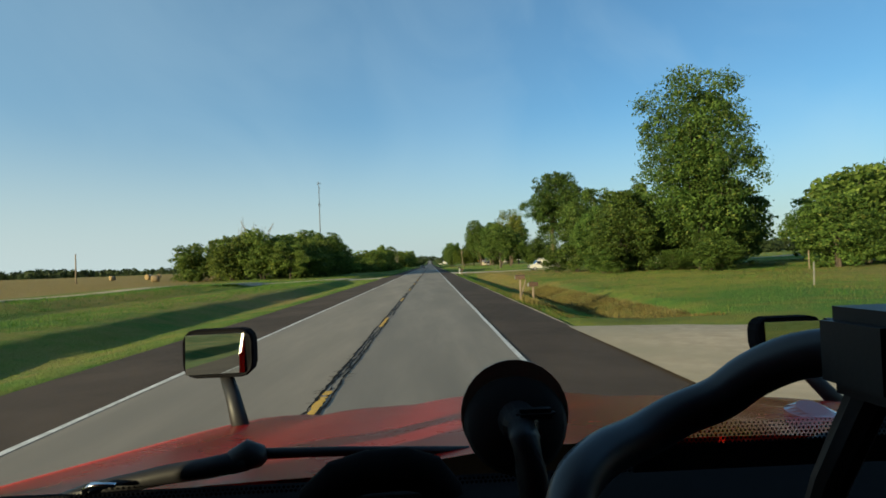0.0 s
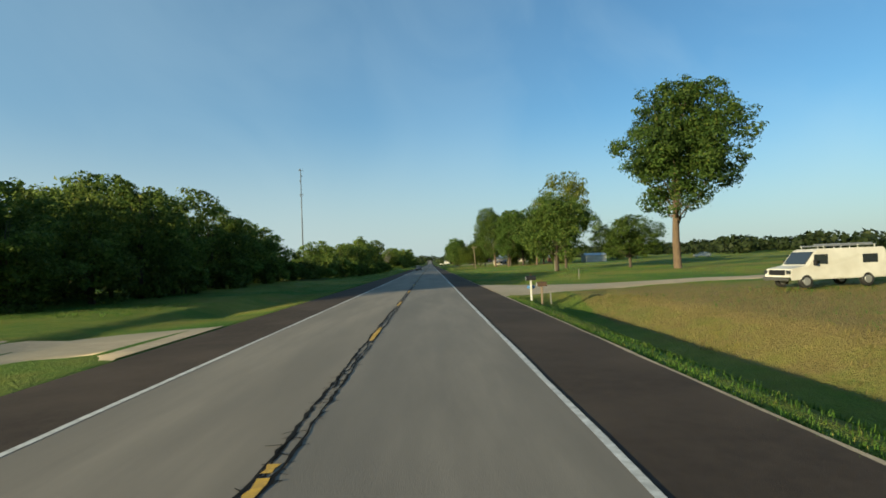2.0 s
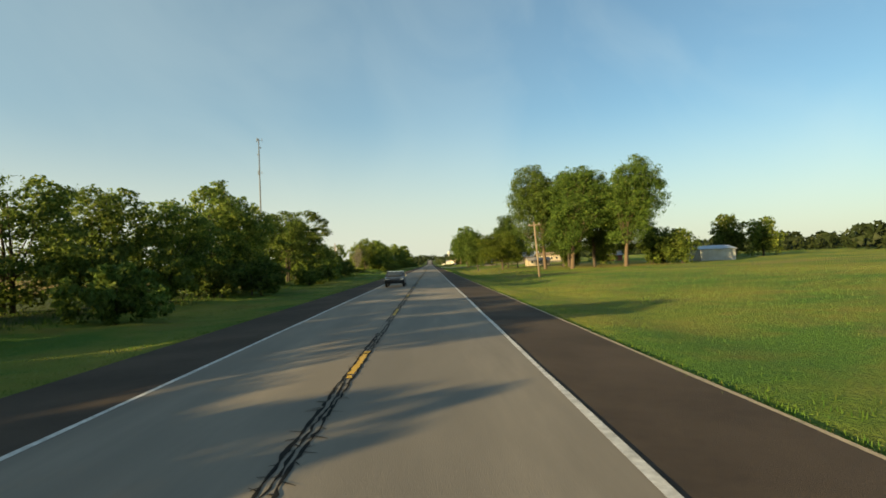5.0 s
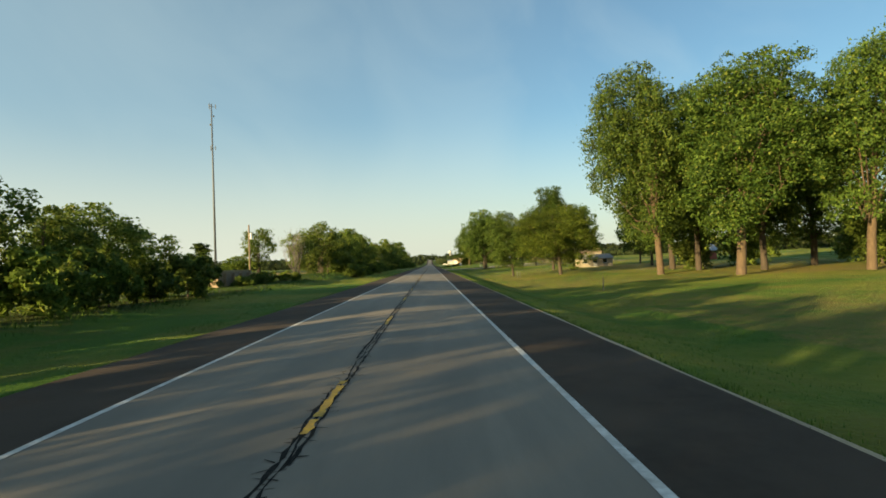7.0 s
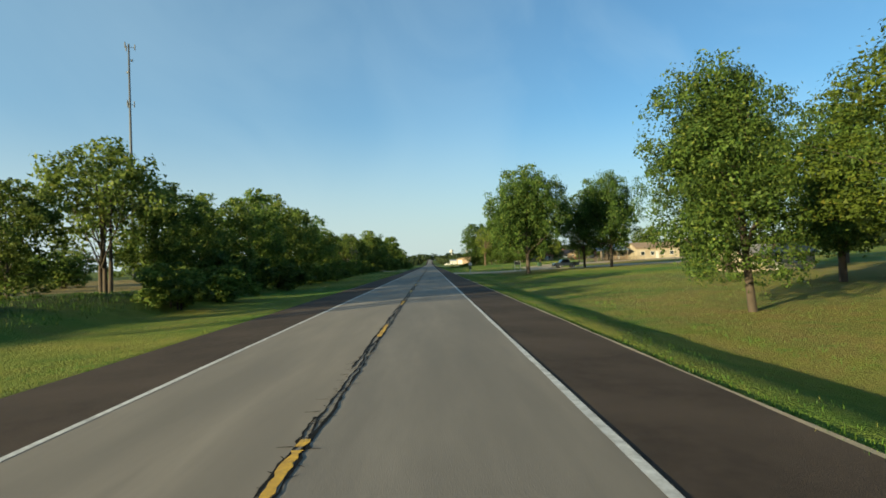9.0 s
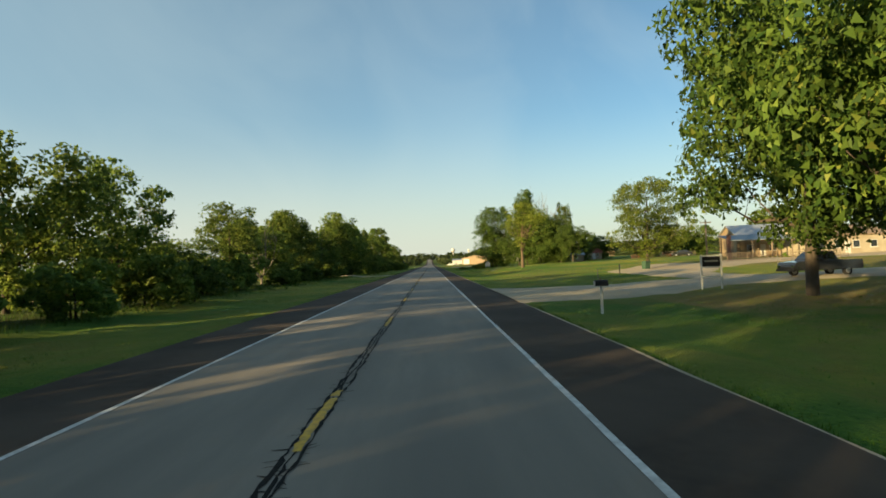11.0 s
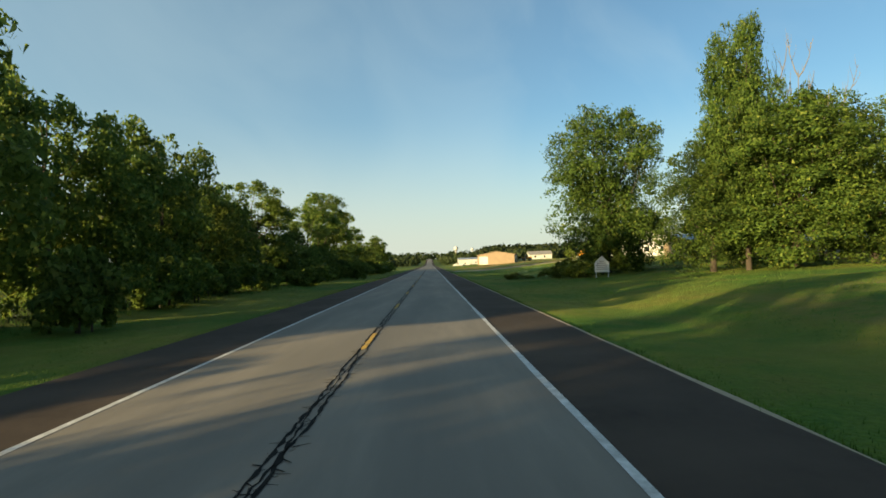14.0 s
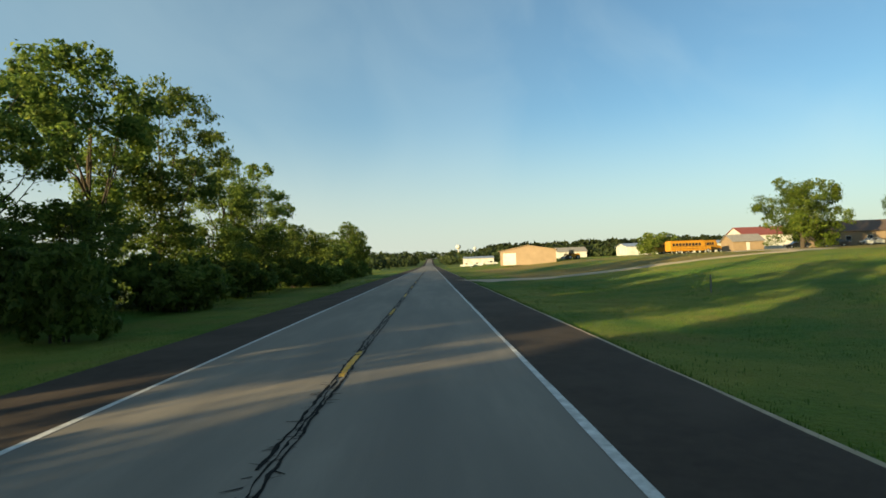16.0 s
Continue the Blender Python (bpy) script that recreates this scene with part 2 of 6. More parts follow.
def rod(p0, p1, r0, r1=None, sides=10):
    return tube(bmesh.new(), [p0, p1], [r0, r0 if r1 is None else r1], sides)


# ---- the lie of the land ----
def smooth01(v):
    v = np.clip(v, 0, 1)
    return v * v * (3 - 2 * v)


def far_rise(y):
    """The road and all the land climb a long low hill far ahead."""
    return 13.0 * smooth01((np.asarray(y, float) - 1050) / 900.0)


PROFILE_X = [-400, -120, -60, -30, -14, -12.0, -10.2, -9.3, -8.2, -6.5, -3.6, 0, 3.6, 6.17, 7.1, 9.3, 10.6, 14, 20, 35, 70, 150, 400]
PROFILE_Z = [1.2, 0.7, 0.4, 0.2, 0.08, 0.0, -0.50, -0.52, -0.34, -0.19, -0.12, -0.05, -0.12, -0.19, -0.28, -1.30, -1.25, -0.35, -0.15, 0.15, 0.7, 1.3, 2.0]


CROSSINGS = [(1, 9.5, 10.0), (1, 119.5, 9.0), (1, 456.5, 9.5), (1, 675, 4.5), (-1, 95, 7), (-1, 537.5, 3.8)]   # side, station, half width of drives over the ditch


def land(x, y):
    """Height of the ground at x, y."""
    x, y = np.asarray(x, float), np.asarray(y, float)
    z = np.interp(x, PROFILE_X, PROFILE_Z)
    ditch = np.clip((np.abs(x) - 6.5) / 1.0, 0, 1) * np.clip((15 - np.abs(x)) / 1.5, 0, 1)
    shallow = 0.86 * smooth01((y - 118) / 30.0) * ditch
    z = z * (1 - shallow) + (-0.19 - 0.012 * (np.abs(x) - 6.5)) * shallow
    for side, station, half in CROSSINGS:
        f = (1 - smooth01((np.abs(y - station) - half) / 4.0)) * np.where((x * side > 6) & (x * side < 18), 1.0, 0.0)
        z = z * (1 - f) + np.maximum(z, -0.17 - 0.012 * (np.abs(x) - 6.15)) * f
    off = np.clip((np.abs(x) - 14) / 20.0, 0, 1)
    z = z + off * (1 - 0.55 * smooth01((y - 118) / 30.0)) * (0.14 * np.sin(x * 0.043 + y * 0.021) + 0.12 * np.sin(y * 0.037 - x * 0.017 + 1.3)
                   + 0.10 * np.sin(0.33 * x + 0.14 * y) * np.sin(0.05 * y + 1.0) + 0.08 * np.sin(0.16 * x - 0.27 * y + 2.0) + 0.05 * np.sin(0.71 * x + 0.23 * y))
    z = z + (0.5 * smooth01((-20.4 - x) / 1.9) * (1 - smooth01((-24 - x) / 20.0)) - 0.16 * np.exp(-((x + 19.6) / 1.6) ** 2)) * (1 - smooth01((y - 66) / 20.0))
    east = smooth01((x - 6.5) / 4.4)
    z = z - 0.9 * east * np.maximum(np.exp(-((y - 335) / 55.0) ** 2), 0.72 * smooth01((y - 240) / 60.0) * (1 - smooth01((y - 415) / 30.0)))
    z = z + 0.85 * smooth01((x - 10) / 9.0) * np.exp(-((y - 545) / 30.0) ** 2)
    z = z + 1.45 * smooth01((x - 14) / 33.0) * smooth01((y - 570) / 70.0) * (1 - smooth01((y - 900) / 150.0))
    z = z + 0.8 * smooth01((-11.5 - x) / 7.0) * np.exp(-((y - 372) / 25.0) ** 2)
    return z + far_rise(y)


def lay(x, y):
    return float(land(x, y))


def make_ground():
    xs = np.unique(np.concatenate([-np.geomspace(14, 1800, 26), np.linspace(-14, -6.5, 16), [-6.2, -3.7, 0, 3.7, 5.9], np.linspace(6.17, 15, 18),
                                   np.geomspace(16, 1800, 26)]))
    ys = np.concatenate([np.linspace(-260, -20, 25), np.arange(-16, 780, 3.0), np.geomspace(784, 3600, 70)])
    X, Y = np.meshgrid(xs, ys)
    Z = land(X, Y)
    rough = np.array([noise.noise(Vector((a * 0.35, c * 0.35, 3))) for a, c in zip(X.ravel(), Y.ravel())]).reshape(X.shape)
    Z = Z + np.where(np.abs(X) > 7, rough * 0.09, 0) - np.where(np.abs(X) < 6.3, 0.10, 0)
    nx, ny = len(xs), len(ys)
    verts = np.stack([X, Y, Z], -1).reshape(-1, 3)
    i = np.arange(nx * ny).reshape(ny, nx)
    faces = np.stack([i[:-1, :-1], i[:-1, 1:], i[1:, 1:], i[1:, :-1]], -1).reshape(-1, 4)
    me = mesh_of("ground", verts.tolist(), faces.tolist(), M_GROUND, True)
    big = np.array([noise.noise(Vector((a * 0.03, c * 0.03, 9))) for a, c in zip(X.ravel(), Y.ravel())])
    x, y = X.ravel(), Y.ravel()
    dry = np.zeros(len(x))
    dry[(x < -42) & (y < 350)] = 1.0                                   # cut hay field
    dry[(x < -27 - 5 * big) & (y > 345) & (y < 500 + 60 * big)] = 1.0
    dry[(x > 13) & (x < 70) & (y > 18) & (y < 118)] = 0.38 + 0.6 * big[(x > 13) & (x < 70) & (y > 18) & (y < 118)]
    dry[(x > 10.4) & (x < 13.2) & (y > 20) & (y < 114)] = 0.58           # dry golden bank beyond the ditch
    dry[(x > 13) & (x < 60) & (y > 18) & (y < 58)] += 0.2
    left = (x < -7.5) & (x > -42) & (y < 112)
    dry[left] = 0.26 + 0.7 * big[left]
    dry[(x > 6.2) & (x < 7.6) & (y > 20) & (y < 114)] = 0.3
    dry[(x > 13) & (y > 120) & (y < 760)] += 0.04 + 0.55 * big[(x > 13) & (y > 120) & (y < 760)]
    # gold painted into the lawns that lie in sun; the grass is no drier
    dry[(x > 10.5) & (x < 75) & (y > 326) & (y < 420)] += 0.42
    dry[(x > 12) & (x < 75) & (y > 190) & (y <= 326)] += 0.25
    dry[(x > 10.5) & (x < 75) & (y > 440) & (y < 520)] += 0.32
    # shade painted in by less gold, then sun by more gold beyond the lane
    dry[(x > 13) & (y > 606) & (y < 676)] -= 0.3
    dry[(x > 13) & (x < 95) & (y > 682) & (y < 768)] += 0.55
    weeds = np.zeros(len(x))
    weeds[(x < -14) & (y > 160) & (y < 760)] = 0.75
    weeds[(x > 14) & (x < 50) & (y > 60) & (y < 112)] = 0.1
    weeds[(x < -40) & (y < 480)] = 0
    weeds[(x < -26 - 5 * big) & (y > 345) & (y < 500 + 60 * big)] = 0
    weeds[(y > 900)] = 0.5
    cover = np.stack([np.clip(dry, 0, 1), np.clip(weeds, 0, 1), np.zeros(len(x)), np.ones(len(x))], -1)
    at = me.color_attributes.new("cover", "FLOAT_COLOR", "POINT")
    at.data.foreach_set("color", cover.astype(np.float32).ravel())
    tagged(new("ground", me), "mown green verges and fields of grass with dry golden patches and painted sunlit lawns", "ground", kind="structure")


def strip(name, x0, x1, y0, y1, z_up, material, label, category, step=6.0, wob=0.0, edge_drop=0.0, cols=2, seed=0, kind="structure"):
    """A long ribbon that follows the road's cross fall and the far rise, with uneven sides and a real thickness at its edges."""
    ys = np.concatenate([np.arange(y0, min(y1, 800), step), np.arange(max(y0, 800), y1 + 1, 30.0)]) if y1 > 800 else np.arange(y0, y1 + 0.01, step)
    verts, faces = [], []
    for j, y in enumerate(ys):
        wa = wob * noise.noise(Vector((0.31 * y, x0, seed)))
        wb = wob * noise.noise(Vector((0.29 * y, x1, seed + 5)))
        a, c = x0 + wa, x1 + wb
        hill = float(far_rise(y))
        row = [(a, y, -0.025 * abs(a) + z_up - edge_drop + hill)] if edge_drop else []
        for k in range(cols + 1):
            x = a + (c - a) * k / cols
            row.append((x, y, -0.025 * abs(x) + z_up + hill))
        if edge_drop:
            row.append((c, y, -0.025 * abs(c) + z_up - edge_drop + hill))
        w = len(row)
        verts += row
        if j:
            faces += [((j - 1) * w + k, (j - 1) * w + k + 1, j * w + k + 1, j * w + k) for k in range(w - 1)]
    return tagged(new(name, mesh_of(name, verts, faces, material)), label, category, kind=kind)


make_ground()
ROAD_END = 2000
road_y0 = -250
strip("road", -3.62, 3.62, road_y0, ROAD_END, 0.0, M_CONCRETE, "two-lane highway of pale worn concrete", "road", edge_drop=0.12, cols=4)
strip("shoulder_east", 3.62, 6.15, road_y0, ROAD_END, -0.012, M_ASPHALT, "dark brown asphalt shoulder beside the concrete lane", "road shoulder", wob=0.0,
      edge_drop=0.10, cols=3, step=3)
strip("shoulder_west", -6.48, -3.62, road_y0, ROAD_END, -0.012, M_ASPHALT, "dark asphalt shoulder beside the concrete lane", "road shoulder", wob=0.0,
      edge_drop=0.10, cols=3, step=3)
strip("gravel_edge", 6.12, 6.21, 4, 1200, -0.010, M_GRAVEL, "thin pale gravel edge along the shoulder", "road edge", wob=0.06, step=1.0, cols=1)
strip("edge_line_east", 3.54, 3.66, road_y0, 1600, 0.006, M_WHITE_LINE, "worn solid white edge line on the road", "road marking", wob=0.03, step=1.5, cols=1)
strip("edge_line_west", -3.61, -3.49, road_y0, 1600, 0.006, M_WHITE_LINE, "worn solid white edge line on the road", "road marking", wob=0.03, step=1.5, cols=1)


def sealed_crack(x, wob, width, seed, spurs=0.0):
    """Tar poured along the middle joint: thin, jagged and broken, with short spurs to the sides."""
    verts, faces = [], []
    rnd = random.Random(seed)
    y = -60.0
    while y < 780:
        w = width * rnd.uniform(0.3, 1.7)
        a = x + wob * noise.noise(Vector((y * 0.55, seed, 0))) + rnd.uniform(-0.022, 0.022)
        skip = noise.noise(Vector((y * 0.16, seed, 7))) < -0.38
        verts += [(a - w, y, 0.004), (a + w, y, 0.004)]
        k = len(verts)
        if k > 2 and not skip:
            faces.append((k - 4, k - 3, k - 1, k - 2))
        y += rnd.uniform(0.10, 0.26)
    y = -60.0
    while spurs and y < 780:
        side, reach, slant, w = rnd.choice((-1, 1)), rnd.uniform(0.05, 0.2), rnd.uniform(-0.12, 0.12), rnd.uniform(0.008, 0.022)
        k = len(verts)
        verts += [(x, y - w, 0.005), (x + side * reach, y + slant - w * 0.4, 0.005), (x + side * reach, y + slant + w * 0.4, 0.005), (x, y + w, 0.005)]
        faces.append((k, k + 1, k + 2, k + 3) if side > 0 else (k + 3, k + 2, k + 1, k))
        y += rnd.uniform(0.05, 0.35) / spurs
    tagged(new("sealed_joint", mesh_of("sealed_joint", verts, faces, M_TAR)), "jagged black tar sealing the middle joint", "road crack", kind="structure")


sealed_crack(-0.085, 0.05, 0.025, 1, 0.9)
sealed_crack(0.085, 0.05, 0.020, 2, 0.9)
sealed_crack(0.0, 0.09, 0.016, 3)


def centre_dashes():
    """Yellow broken line: 3.05 m marks at 12.19 m, worn along their edges."""
    kinds = []
    for s in range(4):
        rnd = random.Random(40 + s)
        n = 24
        verts, faces = [], []
        for i in range(n + 1):
            y = 3.05 * i / n
            a, c = 0.07 * rnd.uniform(0.45, 1.15), 0.07 * rnd.uniform(0.45, 1.15)
            verts += [(-a, y, 0), (c, y, 0)]
            if i and rnd.random() > 0.05:
                k = len(verts)
                faces.append((k - 4, k - 3, k - 1, k - 2))
        kinds.append(mesh_of("centre_dash", verts, faces, M_YELLOW_LINE))
    for i in range(-8, 70):
        ob = new("centre_dash", kinds[i % 4])
        y = 487.3 - 12.19 * 40 + 12.19 * i
        ob.location = (0, y + (6.3 if y < 425 else 0), 0.008)
        tagged(ob, "worn yellow centre line dash on the concrete", "road marking", "centre line dashes", "structure")


centre_dashes()


def drive(name, points, widths, label, lift=0.05):
    """A gravel drive that follows the ground."""
    pts = []
    for (a, wa), (c, wc) in zip(zip(points, widths), zip(points[1:], widths[1:])):
        n = max(2, int((Vector(c) - Vector(a)).length / 1.2))
        pts += [(Vector(a).lerp(Vector(c), i / n), wa + (wc - wa) * i / n) for i in range(n)]
    pts.append((Vector(points[-1]), widths[-1]))
    verts, faces, cols = [], [], 7
    for j, (p, w) in enumerate(pts):
        d = (pts[min(j + 1, len(pts) - 1)][0] - pts[max(j - 1, 0)][0]).normalized()
        s = Vector((-d.y, d.x))
        for u in (-1, -0.93, -0.6, -0.2, 0.2, 0.6, 0.93, 1):
            q = p + s * (u * (w / 2 + 0.25 * noise.noise(Vector((p.x * 0.5, p.y * 0.5, u)))))
            x, y = q.x, q.y
            z = lay(x, y)
            z = z - 0.035 if abs(u) == 1 else z + lift * (1 - 0.8 * u * u) + 0.03
            verts.append((x, y, z))
        if j:
            b = (j - 1) * (cols + 1)
            faces += [(b + k, b + k + 1, b + k + cols + 2, b + k + cols + 1) for k in range(cols)]
    me = mesh_of(name, verts, faces, M_GRAVEL, True)
    return tagged(new(name, me), label, "driveway", kind="structure")


drive("driveway_1", [(6.0, 9.5), (12, 9.5), (24, 10), (60, 12)], [17, 15, 14, 12], "pale gravel driveway meeting the shoulder")
drive("driveway_2", [(6.05, 119.3), (9, 119.3), (13, 120.2), (18, 121), (28, 121.5), (48, 123), (90, 126)], [17, 13, 8, 5.5, 5, 4.5, 4.5], "pale gravel driveway leading to the parked van")
drive("driveway_3", [(6.05, 456.2), (9, 456.2), (12, 457.5), (20, 461.5), (70, 465)], [15.5, 15, 13, 10, 9], "wide pale worn concrete driveway to the house")
drive("driveway_5", [(27, 463), (27.5, 478), (32, 492), (41, 502), (60, 506), (80, 505)], [5, 7, 15, 17, 14, 12], "curving pale gravel drive before the house", lift=0.06)
drive("lane_west", [(-26, -60), (-26.5, 40), (-26, 62), (-19.5, 77), (-14, 88), (-10.8, 93.2), (-8.6, 94.6), (-7.6, 94.8), (-6.6, 94.8)], [3.2, 3.2, 3.2, 3.4, 3.8, 4.6, 6, 7, 8], "narrow gravel lane joining the highway", lift=0.0)
drive("driveway_4", [(-6.6, 537), (-9, 537.2), (-14, 539), (-30, 545)], [4.2, 3, 2.4, 2.2], "short gravel field entrance", lift=0.03)
drive("lane_east", [(6.05, 674), (9, 675), (16, 677.5), (30, 679), (46, 680), (58, 690), (66, 712), (72, 732), (90, 742)], [10, 7, 4.5, 4, 4, 5, 6, 9, 12], "pale gravel lane leading to the bus yard")


def pavement_crack(name, points, width, seed):
    """A wandering dark crack over a drive."""
    rnd = random.Random(seed)
    verts, faces = [], []
    for (ax, ay), (cx, cy) in zip(points, points[1:]):
        n = max(3, int(math.hypot(cx - ax, cy - ay) / 0.4))
        for i in range(n):
            x, y = ax + (cx - ax) * i / n + rnd.uniform(-0.08, 0.08), ay + (cy - ay) * i / n + rnd.uniform(-0.08, 0.08)
            w = width * rnd.uniform(0.5, 1.4)
            z = lay(x, y) + 0.092
            verts += [(x, y - w, z), (x, y + w, z)]
            k = len(verts)
            if k > 2:
                faces.append((k - 4, k - 3, k - 1, k - 2))
    tagged(new(name, mesh_of(name, verts, faces, M_TAR)), "dark wandering crack in the worn drive", "road crack", kind="structure")


pavement_crack("drive_crack", [(6.6, 462.5), (8.5, 460.0), (11.5, 458.6), (15.0, 457.4)], 0.05, 4)
pavement_crack("drive_crack", [(7.0, 459.0), (9.0, 459.6), (12.0, 461.5)], 0.04, 5)
pavement_crack("drive_crack", [(6.8, 456.0), (10.0, 456.6), (13.0, 455.4)], 0.03, 6)


# ---- trees ----
def leaves_mesh(name, centres, normals, sizes, rnd, material, slim=0.6):
    """Many small pointed leaves as one mesh."""
    n = len(centres)
    r = rnd.normal(size=(n, 3))
    a = np.cross(normals, r)
    a /= np.linalg.norm(a, axis=1, keepdims=True) + 1e-9
    b = np.cross(normals, a)
    s = sizes[:, None]
    v = np.empty((n, 3, 3))
    v[:, 0] = centres - a * s - b * s * slim
    v[:, 1] = centres + a * s * rnd.uniform(0.7, 1.3, (n, 1))
    v[:, 2] = centres - a * s * rnd.uniform(0.2, 0.8, (n, 1)) + b * s * slim * 1.3
    me = bpy.data.meshes.new(name)
    me.vertices.add(n * 3)
    me.vertices.foreach_set("co", v.astype(np.float32).ravel())
    me.loops.add(n * 3)
    me.loops.foreach_set("vertex_index", np.arange(n * 3, dtype=np.int32))
    me.polygons.add(n)
    me.polygons.foreach_set("loop_start", np.arange(0, n * 3, 3, dtype=np.int32))
    me.polygons.foreach_set("loop_total", np.full(n, 3, dtype=np.int32))
    me.materials.append(material)
    me.update(calc_edges=True)
    return me


def tree_kind(seed, high, wide, low, leaves, material, top=0.5, full=0.5, lobes=24, leaf=0.15, gap=0.0, stems=1, lean=0.0, bark=None, trunk_r=None, limbs=9, loose=0.1, core=0.22):
    """Trunk and crown meshes of one tree. low: where the crown begins; top: height of the crown's widest place (0 to 1); lean: how far the crown stands off
    its trunk; the crown is built of boughs, each bough of tufts, each tuft of leaves that face outwards."""
    rnd = np.random.default_rng(seed)
    r3 = random.Random(seed)
    cs, rs, k = [], [], 0
    while len(cs) < lobes:
        k += 1
        u = (k * 0.569840 + seed * 0.37) % 1.0
        prof = math.sin(math.pi * min(0.97, max(0.05, u ** (math.log(0.5) / math.log(top))))) ** full
        if r3.random() > 0.35 + 0.65 * prof or (gap and r3.random() < gap):
            continue
        ang = k * 0.754878 * math.tau + r3.uniform(-0.5, 0.5)
        rad = wide / 2 * prof * (r3.uniform(0.1, 0.42) if r3.random() < 0.24 else r3.uniform(0.52, 0.88))
        size = min(wide, 0.75 * (high - low)) * r3.uniform(0.14, 0.25) * (0.62 + 0.5 * prof)
        cs.append((rad * math.cos(ang), rad * math.sin(ang), low + size * (0.7 if low > 0.6 else 0.3) + (high - low - size * (1.3 if low > 0.6 else 0.9)) * u))
        rs.append(size)
    cs, rs = np.array(cs), np.array(rs)
    tufts = 15
    own = np.repeat(np.arange(lobes), tufts)
    out = cs[own] * np.array([1, 1, 0]) / (np.linalg.norm(cs[own, :2], axis=1, keepdims=True) + 0.2)
    e = rnd.normal(size=(len(own), 3)) + 0.55 * out + np.array([0, 0, 0.3])
    e /= np.linalg.norm(e, axis=1, keepdims=True)
    tc = cs[own] + e * (rs[own] * rnd.uniform(0.5, 0.98, len(own)))[:, None] * np.array([1, 1, 0.85])
    tr_ = rs[own] * rnd.uniform(0.24, 0.44, len(own))
    idx = rnd.choice(len(own), size=leaves, p=tr_ ** 2 / (tr_ ** 2).sum())
    d = rnd.normal(size=(leaves, 3)) + 0.6 * e[idx]
    d /= np.linalg.norm(d, axis=1, keepdims=True)
    far = tr_[idx] * np.where(rnd.random(leaves) < loose, rnd.uniform(1.0, 1.7, leaves), 0.45 + 0.6 * np.sqrt(rnd.random(leaves)))
    pts = tc[idx] + d * far[:, None] * np.array([1.1, 1.1, 0.7])
    inner = np.flatnonzero(rnd.random(leaves) < core)                  # leaves along the limbs inside the crown
    i, j, w = rnd.integers(0, lobes, len(inner)), rnd.integers(0, lobes, len(inner)), rnd.random((len(inner), 1)) * 0.6
    pts[inner] = cs[i] * (1 - w) + cs[j] * w + rnd.normal(size=(len(inner), 3)) * rs[i][:, None] * 0.4
    # bring the crown to its height and width
    fz = (high - low) / max(0.5, np.percentile(pts[:, 2], 99.7) - low)
    fr = wide / 2 / np.percentile(np.hypot(pts[:, 0], pts[:, 1]), 94.5)
    for a in (pts, cs):
        a[:, 2] = low + (a[:, 2] - low) * fz
        a[:, :2] *= fr
        a[:, 0] += lean * np.clip(a[:, 2] / high, 0, 1) ** 0.6
    keep = (pts[:, 2] > 0.1) & (pts[:, 2] < high * 1.012)
    pts, d = pts[keep], d[keep]
    nm = d * 1.05 + rnd.normal(size=d.shape) * 0.45 + np.array([0, 0, 0.15])
    nm /= np.linalg.norm(nm, axis=1, keepdims=True)
    crown = leaves_mesh("crown", pts, nm, leaf * rnd.uniform(0.6, 1.4, len(pts)), rnd, material)
    # trunk and limbs reaching into the boughs
    bm = bmesh.new()
    tr = trunk_r or max(0.06, high * 0.018)
    fork = max(low * 1.05, high * 0.22)
    for s in range(stems):
        ox, oy = (0, 0) if stems == 1 else (r3.uniform(-0.5, 0.5), r3.uniform(-0.5, 0.5))
        path = [(ox, oy, -0.25)] + [(ox + lean * 0.8 * (k / 6) ** 1.5 + r3.uniform(-1, 1) * 0.04 * high * k / 9, oy + r3.uniform(-1, 1) * 0.04 * high * k / 9,
                                     high * 0.86 * k / 6 + 0.05) for k in range(7)]
        tube(bm, path, [tr * 1.45, tr * 1.15, tr, tr * 0.8, tr * 0.6, tr * 0.42, tr * 0.25, tr * 0.1], 9)
    order = sorted(range(len(cs)), key=lambda i: r3.random())[:limbs]
    for i in order:
        c = cs[i]
        z0 = min(c[2] * 0.8, r3.uniform(fork * 0.75, max(fork, c[2] * 0.7)))
        p0 = Vector((lean * 0.8 * (z0 / high) ** 1.5, 0, z0))
        p3 = Vector(c)
        mid = p0.lerp(p3, 0.5) + Vector((0, 0, -0.05 * high * r3.random()))
        rr = tr * r3.uniform(0.3, 0.5) * (1 - 0.5 * z0 / high)
        tube(bm, [p0, p0.lerp(mid, 0.6) + Vector((0, 0, 0.02 * high)), mid, p3], [rr, rr * 0.75, rr * 0.55, rr * 0.15], 6)
        for _ in range(2):                                            # twigs
            q = mid.lerp(p3, r3.uniform(0.2, 0.8))
            tube(bm, [q, q + Vector((r3.uniform(-1, 1), r3.uniform(-1, 1), r3.uniform(0.1, 1))) * rs[i] * 0.9], [rr * 0.3, rr * 0.08], 4)
    me = bpy.data.meshes.new("trunk")
    bm.to_mesh(me)
    bm.free()
    me.materials.append(bark or M_BARK)
    me.polygons.foreach_set("use_smooth", [True] * len(me.polygons))
    return me, crown, high, wide


